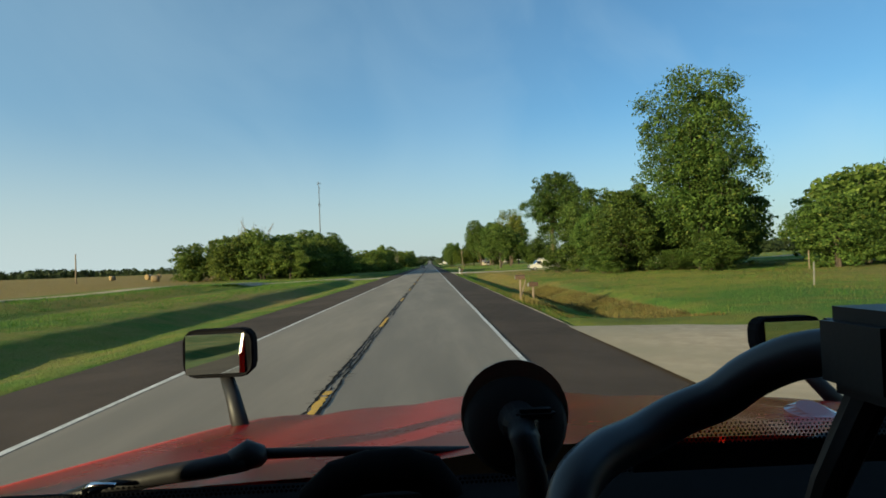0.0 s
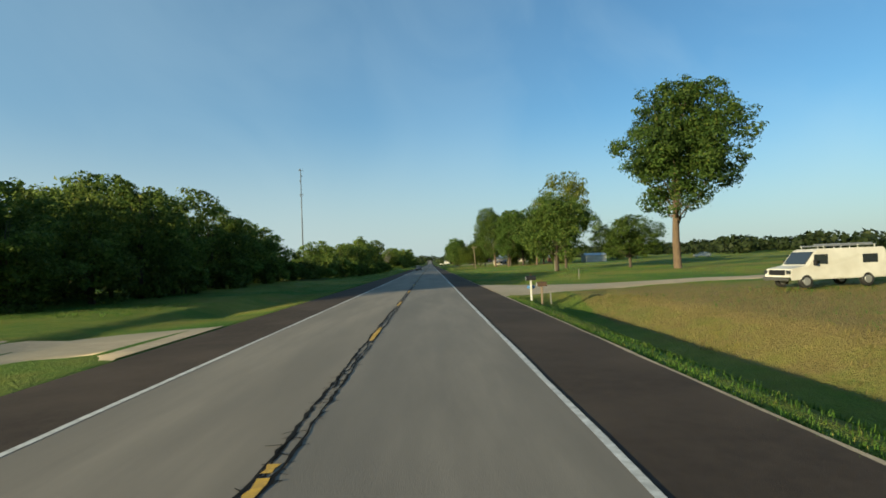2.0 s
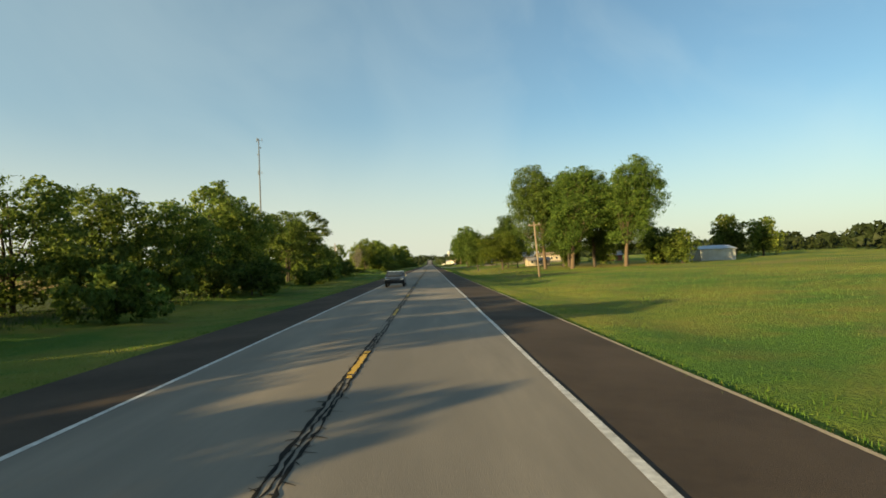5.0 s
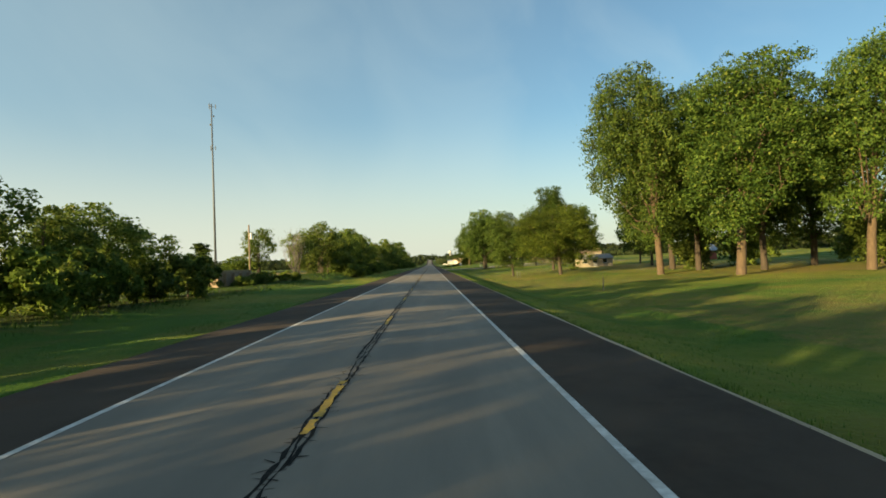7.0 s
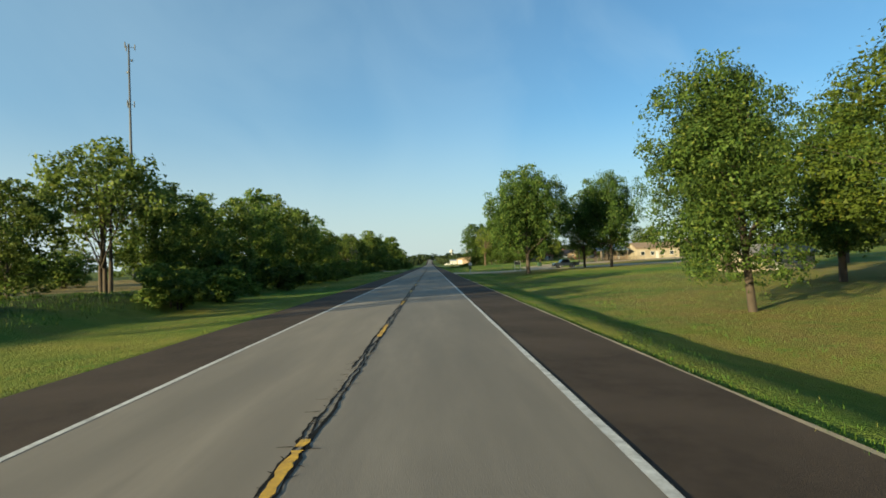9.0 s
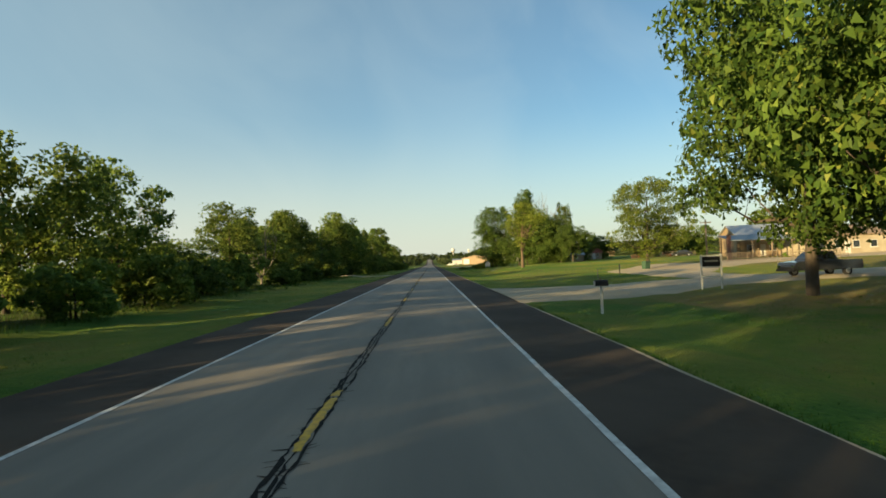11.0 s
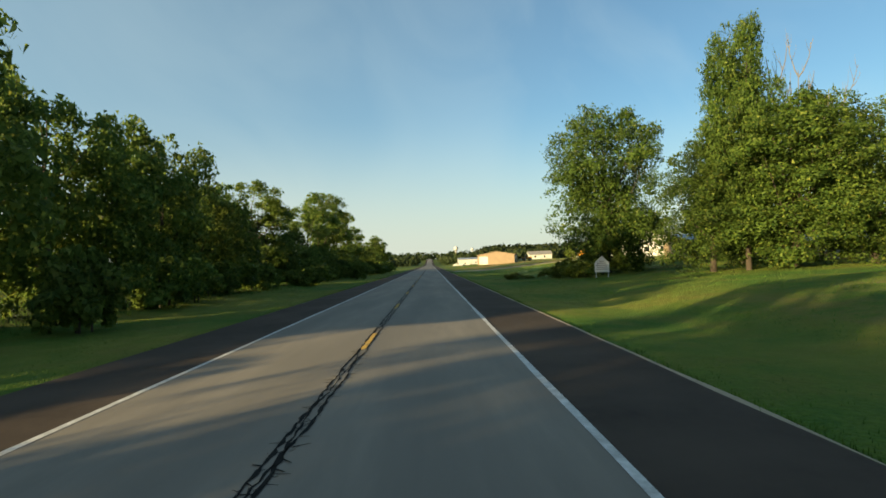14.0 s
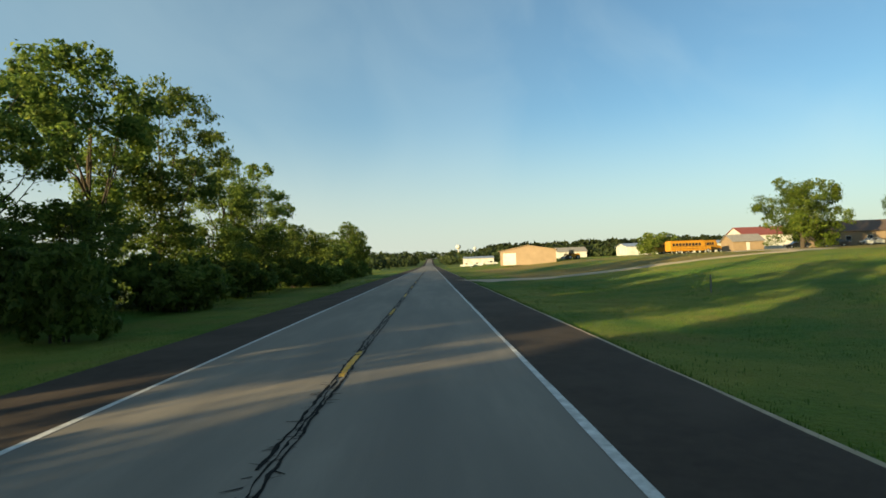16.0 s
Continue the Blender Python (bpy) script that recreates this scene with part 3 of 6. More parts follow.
def bare_kind(seed, high, spread):
    """A dead tree: forking bleached limbs, no leaves."""
    rnd = random.Random(seed)
    bm = bmesh.new()

    def grow(p, d, r, length, depth):
        q = p + d * length
        m = p.lerp(q, 0.5) + Vector((rnd.uniform(-1, 1), rnd.uniform(-1, 1), 0)) * length * 0.07
        tube(bm, [p, m, q], [r, r * 0.85, r * 0.65], 6)
        if depth == 0:
            return
        for _ in range(rnd.choice((2, 3, 3))):
            e = (d + Vector((rnd.uniform(-1, 1) * spread, rnd.uniform(-1, 1) * spread, rnd.uniform(-0.1, 0.5)))).normalized()
            grow(p.lerp(q, rnd.uniform(0.7, 1.0)), e, r * 0.58, length * rnd.uniform(0.55, 0.8), depth - 1)

    grow(Vector((0, 0, -0.2)), Vector((0.03, 0, 1)), high * 0.016, high * 0.36, 4)
    me = bpy.data.meshes.new("trunk")
    bm.to_mesh(me)
    bm.free()
    me.materials.append(M_DEADWOOD)
    return me, None, high, high * 0.6


def fan_kind(seed, high, wide, stems):
    """A bare many-stemmed tree: a short butt that opens into a fan of fine upright limbs and twigs."""
    rnd = random.Random(seed)
    bm = bmesh.new()
    butt = high * 0.13
    tube(bm, [(0, 0, -0.25), (0.03, 0, butt * 0.5), (0, 0, butt)], [high * 0.024, high * 0.018, high * 0.017], 8)

    def limb(p, out, reach, r, depth):
        """One limb that leaves sideways and turns upwards; its twigs do the same."""
        path, q = [p], p
        for k in range(1, 6):
            u = k / 5
            d = (out * (1 - 0.75 * u) + Vector((rnd.uniform(-0.12, 0.12), rnd.uniform(-0.12, 0.12), 0.55 + 0.6 * u))).normalized()
            q = q + d * reach / 5
            path.append(q)
        tube(bm, path, [r * (1 - 0.16 * k) for k in range(6)], 5 if depth else 3)
        if depth:
            for _ in range(7 if depth == 2 else 4):
                k = rnd.randint(1, 4)
                a = rnd.uniform(0, math.tau)
                o = (out * 0.4 + Vector((math.cos(a), math.sin(a), 0.15)) * 0.75)
                limb(path[k].lerp(path[k + 1], rnd.random()), o, reach * rnd.uniform(0.28, 0.5) * (1.15 - 0.12 * k), r * 0.42, depth - 1)

    for k in range(stems):
        a = k * 2.39996 + rnd.uniform(-0.3, 0.3)
        lean = wide / high * rnd.uniform(0.25, 1.15)
        limb(Vector((0, 0, butt * rnd.uniform(0.55, 1.0))), Vector((math.cos(a) * lean, math.sin(a) * lean, 0)), high * rnd.uniform(0.72, 0.9), high * rnd.uniform(0.007, 0.011), 2)
    top = max(v.co.z for v in bm.verts)
    side = sorted(math.hypot(v.co.x, v.co.y) for v in bm.verts)[int(len(bm.verts) * 0.97)]
    for v in bm.verts:
        if v.co.z > butt:
            v.co.z = butt + (v.co.z - butt) * (high - butt) / (top - butt)
            f = 1 + (wide / 2 / side - 1) * min(1, (v.co.z - butt) / (0.3 * high))
            v.co.x *= f
            v.co.y *= f
    me = bpy.data.meshes.new("trunk")
    bm.to_mesh(me)
    bm.free()
    me.materials.append(M_DEADWOOD)
    return me, None, high, wide


KINDS = {
    "clump": [tree_kind(37, 13, 15, 0.0, 34000, M_LEAF_SUNLIT, top=0.46, full=0.3, lobes=30, core=0.1, leaf=0.14, trunk_r=0.25, stems=2, limbs=14)],
    "airy": [tree_kind(48, 13, 13, 1.8, 21000, M_LEAF_PALE, top=0.52, full=0.45, lobes=26, core=0.06, leaf=0.115, trunk_r=0.24, limbs=20, gap=0.1, loose=0.25)],
    "fan": [fan_kind(83, 9, 5.5, 9), fan_kind(84, 9, 6, 7)],
    "bushy": [tree_kind(s, 16, 11, 0.0, 44000, M_LEAF, top=0.45, full=0.30, lobes=40, core=0.18, leaf=0.125, trunk_r=0.3, limbs=16) for s in (34, 35, 36)],
    "tall": [tree_kind(s, 24, 13, 2.8, 44000, M_LEAF, top=0.52, full=0.34, lobes=64, leaf=0.165, trunk_r=0.42, limbs=20) for s in (11, 12, 13, 14)],
    "grove": [tree_kind(s, 26, 15, 3.4, 50000, M_LEAF, top=0.55, full=0.36, lobes=58, leaf=0.165, lean=l, bark=M_BARK_PALE, trunk_r=0.46, limbs=20) for s, l in ((15, -3.2), (16, 2.6), (17, 3.2))],
    "cotton": [tree_kind(59, 26, 16.5, 7.0, 46000, M_LEAF, top=0.55, full=0.42, lobes=40, core=0.15, leaf=0.19, lean=1.2, bark=M_BARK_PALE, trunk_r=0.5, limbs=24, gap=0.2)],
    "round": [tree_kind(s, 12, 13, 1.6, 36000, M_LEAF, top=0.46, full=0.45, lobes=48, leaf=0.12, trunk_r=0.28, limbs=16) for s in (31, 32, 33)],
    "pale": [tree_kind(s, 15, 12, 3.0, 15000, M_LEAF_PALE, top=0.55, lobes=34, core=0.15, leaf=0.16, trunk_r=0.25, limbs=26, gap=0.25, loose=0.3) for s in (41, 42)],
    "sparse": [tree_kind(44, 14, 9.6, 3.6, 8500, M_LEAF_PALE, top=0.66, full=0.6, lobes=26, core=0.1, leaf=0.13, lean=0.3, bark=M_BARK_PALE, trunk_r=0.27, limbs=20, gap=0.3, loose=0.35)],
    "gold": [tree_kind(s, 15, 13, 1.0, 68000, M_LEAF_SUNLIT, top=0.46, full=0.32, lobes=34, core=0.16, leaf=0.092, lean=l, trunk_r=0.28, limbs=18) for s, l in ((45, -1.6), (46, 0.0))],
    "shade": [tree_kind(47, 12.5, 8, 1.0, 42000, M_LEAF, top=0.46, full=0.3, lobes=42, leaf=0.085, lean=-1.7, trunk_r=0.2, limbs=14)],
    "near": [tree_kind(s, 10, 8.5, 0.3, 24000, M_LEAF, top=0.46, full=0.46, lobes=30, core=0.15, leaf=0.12, trunk_r=0.16, stems=2, limbs=14) for s in (55, 56, 57, 60)],
    "cedar": [tree_kind(95, 5, 3.2, 0.1, 9000, M_LEAF, top=0.36, full=0.6, lobes=22, leaf=0.105, trunk_r=0.08, limbs=8)],
    "back": [tree_kind(s, 10, 8.5, 0.3, 6000, M_LEAF_DARK, top=0.42, full=0.4, lobes=36, leaf=0.25, trunk_r=0.16, stems=2, limbs=6) for s in (58, 59)],
    "wood": [tree_kind(s, 10, 8.5, 0.2, 13000, M_LEAF_DARK, top=0.48, full=0.46, lobes=26, core=0.07, leaf=0.145, trunk_r=0.14, stems=2, limbs=14, loose=0.18) for s in (51, 52, 53, 54, 50)],
    "thin": [tree_kind(s, 9, 6.5, 0.9, 7000, M_LEAF_DARK, top=0.58, full=0.5, lobes=22, core=0.06, leaf=0.125, trunk_r=0.11, stems=3, limbs=22, gap=0.15, loose=0.35) for s in (61, 62, 63)],
    "open": [tree_kind(s, 16, 9, 3.0, 15000, M_LEAF_DARK, top=0.62, full=0.5, lobes=15, core=0.03, leaf=0.135, trunk_r=0.21, stems=1, limbs=15, loose=0.12) for s in (65, 66, 67)],
    "bush": [tree_kind(s, 3.2, 5.0, 0.0, 3600, M_LEAF_DARK, top=0.38, full=0.36, lobes=22, leaf=0.165, trunk_r=0.05, stems=3, limbs=6) for s in (71, 72, 73)],
    "weed": [tree_kind(s, 2.0, 4.0, 0.0, 3600, M_LEAF_PALE, top=0.35, full=0.5, lobes=16, leaf=0.12, trunk_r=0.03, stems=4, limbs=8, loose=0.4) for s in (91, 92)],
    "dead": [bare_kind(s, 9, 0.75) for s in (81, 82)],
}
TREE_LABEL = {
    "clump": ("broad green clump of tree leafy to the ground, sunlight painted into its leaves", "tree"),
    "airy": ("airy pale-green tree with showing limbs before the house", "tree"),
    "fan": ("bare many-stemmed grey tree with fine upright limbs", "tree"),
    "bushy": ("full dark-green tree leafy almost to the ground", "tree"),
    "tall": ("tall broad green tree with a thick pale trunk on grass", "tree"),
    "cotton": ("tall dark-green cottonwood with a forked pale trunk", "tree"),
    "round": ("rounded full green shade tree on a mown lawn", "tree"),
    "pale": ("half-bare tree with pale yellow-green leaves and showing limbs", "tree"),
    "grove": ("tall full green tree with a pale trunk in a grove", "tree"),
    "sparse": ("tall thinly leaved tree with a pale trunk on the lawn", "tree"),
    "shade": ("upright green shade tree with a slim trunk on the lawn", "tree"),
    "open": ("tall open green tree with showing limbs by the highway", "tree"),
    "gold": ("full shade tree with sunlit yellow-green leaves on a lawn", "tree"),
    "near": ("dense green tree leafy to the ground by the meadow", "tree"),
    "cedar": ("dense dark cedar-like evergreen beside the bunker", "tree"),
    "back": ("dense dark-green tree standing behind the first row", "tree"),
    "wood": ("dense dark-green roadside tree leafy to the ground", "tree"),
    "thin": ("slender open roadside tree with thin foliage", "tree"),
    "bush": ("low dense dark-green bush in the verge", "bush"),
    "weed": ("pale yellow-green weeds and shrubs in long grass", "bush"),
    "dead": ("bare dead tree with bleached limbs", "tree"),
}
TREE_COUNT = {k: 0 for k in KINDS}
turner = random.Random(5)


def tree(kind, x, y, high, wide, group="", label="", turn=None):
    if kind == "wood" and (x < -26.5 or x > 40):
        kind = "back"
    v = KINDS[kind][TREE_COUNT[kind] % len(KINDS[kind])]
    TREE_COUNT[kind] += 1
    trunk, crown, h0, w0 = v
    rz = turner.uniform(0, math.tau) if turn is None else turn
    m = Matrix.LocRotScale((x, y, lay(x, y) - 0.05), Euler((0, 0, rz)), (wide / w0, wide / w0, high / h0))
    lab, cat = TREE_LABEL[kind]
    root = thing("bush" if kind in ("bush", "weed") else "dead_tree" if kind in ("dead", "fan") else "tree", m, label or lab, cat, group)
    new("trunk", trunk).parent = root
    if crown:
        new("crown", crown).parent = root
    return root


def belt(y0, y1, xa, xb, step, high, wide, mix, seed, group):
    """A hedgerow of trees and bushes between two stations."""
    rnd = random.Random(seed)
    y = y0
    while y < y1:
        u = (y - y0) / max(1, y1 - y0)
        x = xa + (xb - xa) * u + rnd.uniform(-2.5, 2.5)
        k = rnd.choice(mix)
        f = rnd.uniform(0.75, 1.15)
        if k == "bush":
            tree(k, x + rnd.uniform(0.5, 3), y, rnd.uniform(2, 3.6), rnd.uniform(3.5, 6), group)
        else:
            tree(k, x, y, high * f, wide * rnd.uniform(0.85, 1.15), group)
        y += step * rnd.uniform(0.7, 1.3)


# right side, in order along the road
G1, G2 = "trees by the first driveway", "trees round the farmyard"
tree("tall", 32.5, 62, 22.5, 12, G1)
for p in [(26, 68, 10, 9), (30, 72, 10.2, 9.5), (37, 67, 11, 10), (42, 73, 11, 10), (23.8, 83, 10.6, 7.2), (25, 75, 9.2, 7), (28.5, 88, 13.0, 8.5), (31.5, 79, 10.6, 8.5),
          (35.5, 89, 13.4, 9), (39, 81, 11.2, 9), (44, 87, 12, 10), (41, 49, 9, 9), (47, 54, 10, 10), (53, 64, 11, 10), (59, 77, 11, 11)]:
    tree("near" if p[0] < 38 else "wood", *p, G1)
tree("near", 36, 46, 6.2, 7.5, G1)
tree("near", 23, 67, 3, 5, G1)
tree("near", 21.5, 86, 3.2, 5, G1)
tree("near", 30, 64, 2.5, 5, G1)
tree("near", 31.6, 57.5, 4.2, 6, G1)
tree("cotton", 35.6, 151.5, 25.6, 16.4, turn=0)
tree("round", 35.2, 168.5, 8.7, 11.2)
tree("round", 23.5, 171.4, 13.4, 13.6)
tree("dead", 23.3, 172, 15.4, 6, label="dead bare-topped tree standing among green foliage")
tree("pale", 28.9, 187, 19.2, 11.2)
for x, y, h, w in [(33.1, 342.5, 28.3, 13.8), (37.6, 330.8, 25.8, 16.2), (50.0, 327, 27, 14.4)]:
    tree("grove", x, y, h, w, "grove of tall trees", turn=0)
for x, y, h, w in [(41.2, 348.2, 27, 12), (46, 340, 26, 12), (57, 346, 22, 13), (42.5, 360, 25, 14)]:
    tree("tall", x, y, h, w, "grove of tall trees")
for x, y, h, w in [(43, 353, 8, 7), (61, 338, 9, 8), (66, 342, 10, 9), (70, 352, 9, 9), (54, 358, 10, 9), (66, 331, 9, 8.5), (105, 380, 15, 12), (114, 374, 13, 12)]:
    tree("wood", x, y, h, w, "grove of tall trees")
tree("gold", 23.9, 362, 12.0, 13.6, turn=0)
tree("shade", 16.9, 370, 12.0, 7.4, turn=0)
tree("tall", 30.4, 396.7, 19.5, 9.2)
tree("round", 32, 384, 14, 12)
tree("round", 50.7, 389, 15, 13)
tree("round", 18.2, 438, 18.2, 14.8)
tree("round", 36.4, 449.5, 18.4, 12.8)
tree("round", 33, 456, 16, 11)
tree("round", 60, 420, 13, 11)
tree("round", 19.6, 446, 15, 12)
tree("airy", 32.2, 497.5, 13.2, 13.6)
tree("wood", 82, 548, 11, 11)
for p in [(52, 600, 7, 6), (62, 612, 8, 8), (80, 600, 9, 12), (92, 606, 10, 13), (70, 590, 6, 7)]:
    tree("wood", *p, G2)
tree("sparse", 20.1, 531.5, 13.2, 10.2, turn=0)
tree("round", 37, 557, 9.5, 8)
tree("tall", 30.4, 584, 22.6, 6.8, "trees beside the lawn")
for x, y, h, w in [(28.2, 586, 13.6, 9.5), (33.5, 582, 14.6, 12.5), (39.6, 581, 14.0, 10.5), (37.5, 597, 14, 11)]:
    tree("bushy", x, y, h, w, "trees beside the lawn")
tree("fan", 35.4, 586, 23.0, 10.5, label="bare-topped grey tree standing among green foliage")
tree("thin", 43.5, 592, 19, 6)
tree("bushy", 22.9, 600.3, 19.6, 13.2)
tree("wood", 21.5, 598, 5, 4.5)
tree("wood", 25.5, 605, 9, 8)
tree("wood", 40.5, 609, 8, 7)
tree("clump", 71.4, 712.5, 13.3, 15.2)
tree("wood", 58, 752, 6, 6)
tree("wood", 66, 760, 6, 6)
tree("round", 84, 702, 12.5, 8)
for p in [(16.8, 600.3, 1.5, 4.5), (18.6, 598.5, 1.8, 4), (20, 607, 2.2, 5), (18.2, 594.5, 1.7, 4.5), (11.9, 602.8, 0.9, 2.2), (13.6, 602, 0.5, 1.8)]:
    tree("weed", *p)

# left side
G3 = "roadside thicket"
for p in [(-46, 112, 7.5, 8), (-40, 113, 8.5, 8.5), (-34, 113, 10.2, 9), (-29, 117, 9, 8.5), (-25.5, 123, 10.2, 9), (-23.5, 131, 10.2, 9), (-23.5, 140, 9.2, 9),
          (-24, 149, 8.5, 9), (-24, 158, 8.7, 9), (-24.3, 166, 7.4, 8), (-38, 123, 9, 9), (-32, 127, 9.5, 9), (-31, 139, 10, 9), (-31, 152, 9.5, 9)]:
    tree("wood", *p, G3)
for p in [(-24.5, 103.5, 7.2, 7.5), (-30, 104, 8.6, 8.5), (-36, 105, 8.6, 8.5), (-21.8, 107.5, 6, 7), (-21.5, 114, 8.2, 8), (-21.2, 120.5, 9.4, 8)]:
    tree("wood", *p, G3)
tree("fan", -36.5, 119, 13.4, 9)
for p in [(-44, 107, 2.5, 5), (-36, 107.5, 3, 5), (-26, 117, 3, 5), (-20.5, 126, 3, 6), (-20, 138, 3.2, 6), (-20, 150, 3, 6), (-20, 162, 3, 6), (-20.5, 171, 3, 5)]:
    tree("bush", *p, G3)
for k, p in [("wood", (-21.5, 176, 3.6, 6)), ("wood", (-21.5, 183, 4.5, 7)), ("wood", (-22, 190.5, 7.4, 8.5)), ("wood", (-23, 199, 6.4, 8.5)), ("wood", (-23, 208, 5.6, 8)),
             ("wood", (-22, 215, 5, 7)), ("wood", (-21.5, 222, 7.8, 8)), ("wood", (-22.5, 232, 8.5, 9)), ("wood", (-20.5, 239, 8, 8)), ("wood", (-20.5, 246.5, 11.1, 9)),
             ("wood", (-20.5, 254, 10.4, 8.5)), ("wood", (-21, 262, 9, 8)), ("thin", (-19, 272, 10.3, 6.5)), ("thin", (-22, 278, 8, 8)), ("open", (-21, 284.5, 11.6, 11)),
             ("wood", (-21, 282, 5, 8)), ("thin", (-21.3, 293.5, 8, 7)), ("wood", (-20.5, 299, 6, 7)), ("thin", (-21.5, 304.5, 6.9, 7.5)), ("wood", (-21.5, 311, 6, 7))]:
    tree(k, *p, G3)
belt(174, 312, -18, -18, 6.5, 2.2, 5, ["bush"], 21, G3)
tree("cedar", -19.8, 319.5, 4.6, 3.4, G3)
tree("bush", -20.6, 333, 1.3, 3.2, G3)
tree("bush", -20.4, 337.5, 1.4, 3.4, G3)
tree("bush", -20.2, 342, 1.5, 3.6, G3)
tree("weed", -18.5, 346, 1.4, 3.6, G3)
tree("fan", -20.3, 357, 8.6, 4.6)
for k, p in [("thin", (-26.5, 358.5, 8.1, 6)), ("thin", (-22, 366.4, 7.8, 5.0)), ("wood", (-22, 375, 6.7, 6.5)), ("thin", (-21.5, 383, 10.8, 8.5)), ("wood", (-21, 389, 8.8, 8)),
             ("wood", (-21.5, 396, 8.1, 8)), ("wood", (-21.5, 402.5, 9.8, 8.5)), ("wood", (-20.5, 411.5, 11.6, 9.5)), ("wood", (-20.5, 421.5, 12.4, 9.5)), ("wood", (-21, 431.5, 11.5, 9)),
             ("wood", (-21, 441, 12.2, 10)), ("wood", (-21, 450.5, 9.6, 8.5)), ("wood", (-21, 460, 10, 9)), ("wood", (-22, 470, 4.6, 8)), ("wood", (-24, 478, 5.4, 7)),
             ("thin", (-21.5, 484.5, 9.8, 7.5)), ("thin", (-23, 490.5, 8.2, 6)), ("wood", (-21.5, 498, 8, 7.5)), ("wood", (-21.5, 507, 10.5, 8.5)), ("thin", (-23.5, 515, 12, 8)),
             ("wood", (-21.5, 518.5, 10, 9)), ("thin", (-25, 522, 12.6, 6.5)), ("wood", (-22.5, 530.5, 4.4, 6))]:
    tree(k, *p, G3)
belt(376, 464, -17.8, -17.8, 6, 2.5, 5, ["bush"], 22, G3)
tree("back", -93, 475, 8, 9.5)
tree("dead", -28.9, 482.7, 11.8, 3.4)
tree("fan", -20, 491, 8.6, 5)
belt(464, 532, -21, -20.5, 3.6, 3, 6, ["bush"], 10, G3)
# the two at x -35 are made up, added to cast shade across the road
for p in [(-30, 535, 6.5, 9), (-27, 541, 8.5, 9), (-22.5, 544, 11, 8.5), (-35, 529, 12, 10), (-35, 537, 11, 9), (-22, 552, 12.8, 10), (-21.5, 560.5, 15.8, 11.5), (-21.5, 568.5, 14.3, 10), (-21.5, 576, 13.5, 9.5),
          (-21.5, 583, 13.5, 9.5), (-21.5, 590.5, 10.4, 8.5), (-21.5, 597.5, 11.9, 9), (-26, 574, 10, 9), (-26, 592, 10, 8)]:
    tree("wood", *p, G3)
for k, p in [("open", (-21, 607, 13.5, 9.5)), ("wood", (-21, 612, 9.4, 7)), ("wood", (-21.5, 618.5, 7.3, 8)), ("wood", (-21, 625, 6, 7.5)), ("wood", (-20, 635, 6, 8)),
             ("wood", (-20, 645, 6.5, 8)), ("wood", (-20, 655, 6.5, 8)), ("wood", (-19.5, 665, 7, 8)), ("wood", (-19.5, 676, 7.5, 8)), ("wood", (-20, 689.5, 8.6, 8)),
             ("wood", (-20, 701, 9, 9)), ("wood", (-20, 712, 8.3, 9)), ("wood", (-20, 725, 7.5, 9)), ("wood", (-20, 737, 7, 9)), ("wood", (-21, 765, 14.5, 11))]:
    tree(k, *p, G3)
for x, y, h, w in [(-22.5, 633, 8.4, 7.5), (-21.5, 640.5, 13.6, 9), (-21, 648.5, 17.2, 11), (-21, 658.5, 18, 10), (-20.5, 671, 14.6, 8), (-20, 682, 15.4, 8)]:
    tree("open", x, y, h, w, "open trees by the highway")
# made-up trees hidden behind the row, added to shade the right lawn
for p in [(-33, 606, 13, 10), (-34, 614, 13, 10), (-33, 622.5, 13.5, 10), (-34, 631, 12, 10)]:
    tree("back", *p, G3)
belt(546, 745, -17.4, -17.4, 5.5, 3, 6, ["bush"], 13, G3)
tree("wood", -26, 812, 15, 11)
tree("wood", -22, 770, 8, 9)
belt(618, 735, -16.2, -15.4, 6, 3, 5, ["bush"], 13, G3)
for p in [(-62, 345, 7, 8), (-70, 390, 7, 10), (-55, 430, 6, 9), (-60, 300, 7, 9), (-80, 420, 8, 11)]:
    tree("wood", *p, "trees across the hay field")


# ---- distance ----
def far_wood(name, y0, y1, xa, xb, count, high, seed):
    """Far woods as one mass of leafy clumps with an uneven top."""
    rnd = np.random.default_rng(seed)
    n = count
    cx = rnd.uniform(xa, xb, n)
    cy = rnd.uniform(y0, y1, n)
    ch = high * rnd.uniform(0.6, 1.25, n)
    per = 46
    idx = np.repeat(np.arange(n), per)
    d = rnd.normal(size=(n * per, 3))
    d /= np.linalg.norm(d, axis=1, keepdims=True)
    base = land(cx, cy)
    pts = np.stack([cx[idx] + d[:, 0] * ch[idx] * 0.48, cy[idx] + d[:, 1] * ch[idx] * 0.48, base[idx] + ch[idx] * (0.52 + 0.46 * d[:, 2])], -1)
    nm = d + rnd.normal(size=d.shape) * 0.4
    nm /= np.linalg.norm(nm, axis=1, keepdims=True)
    me = leaves_mesh(name, pts, nm, ch[idx] * rnd.uniform(0.10, 0.2, len(idx)), rnd, M_LEAF_FAR, 0.8)
    tagged(new(name, me), "far dark-green woods along the horizon", "woods", kind="stuff")


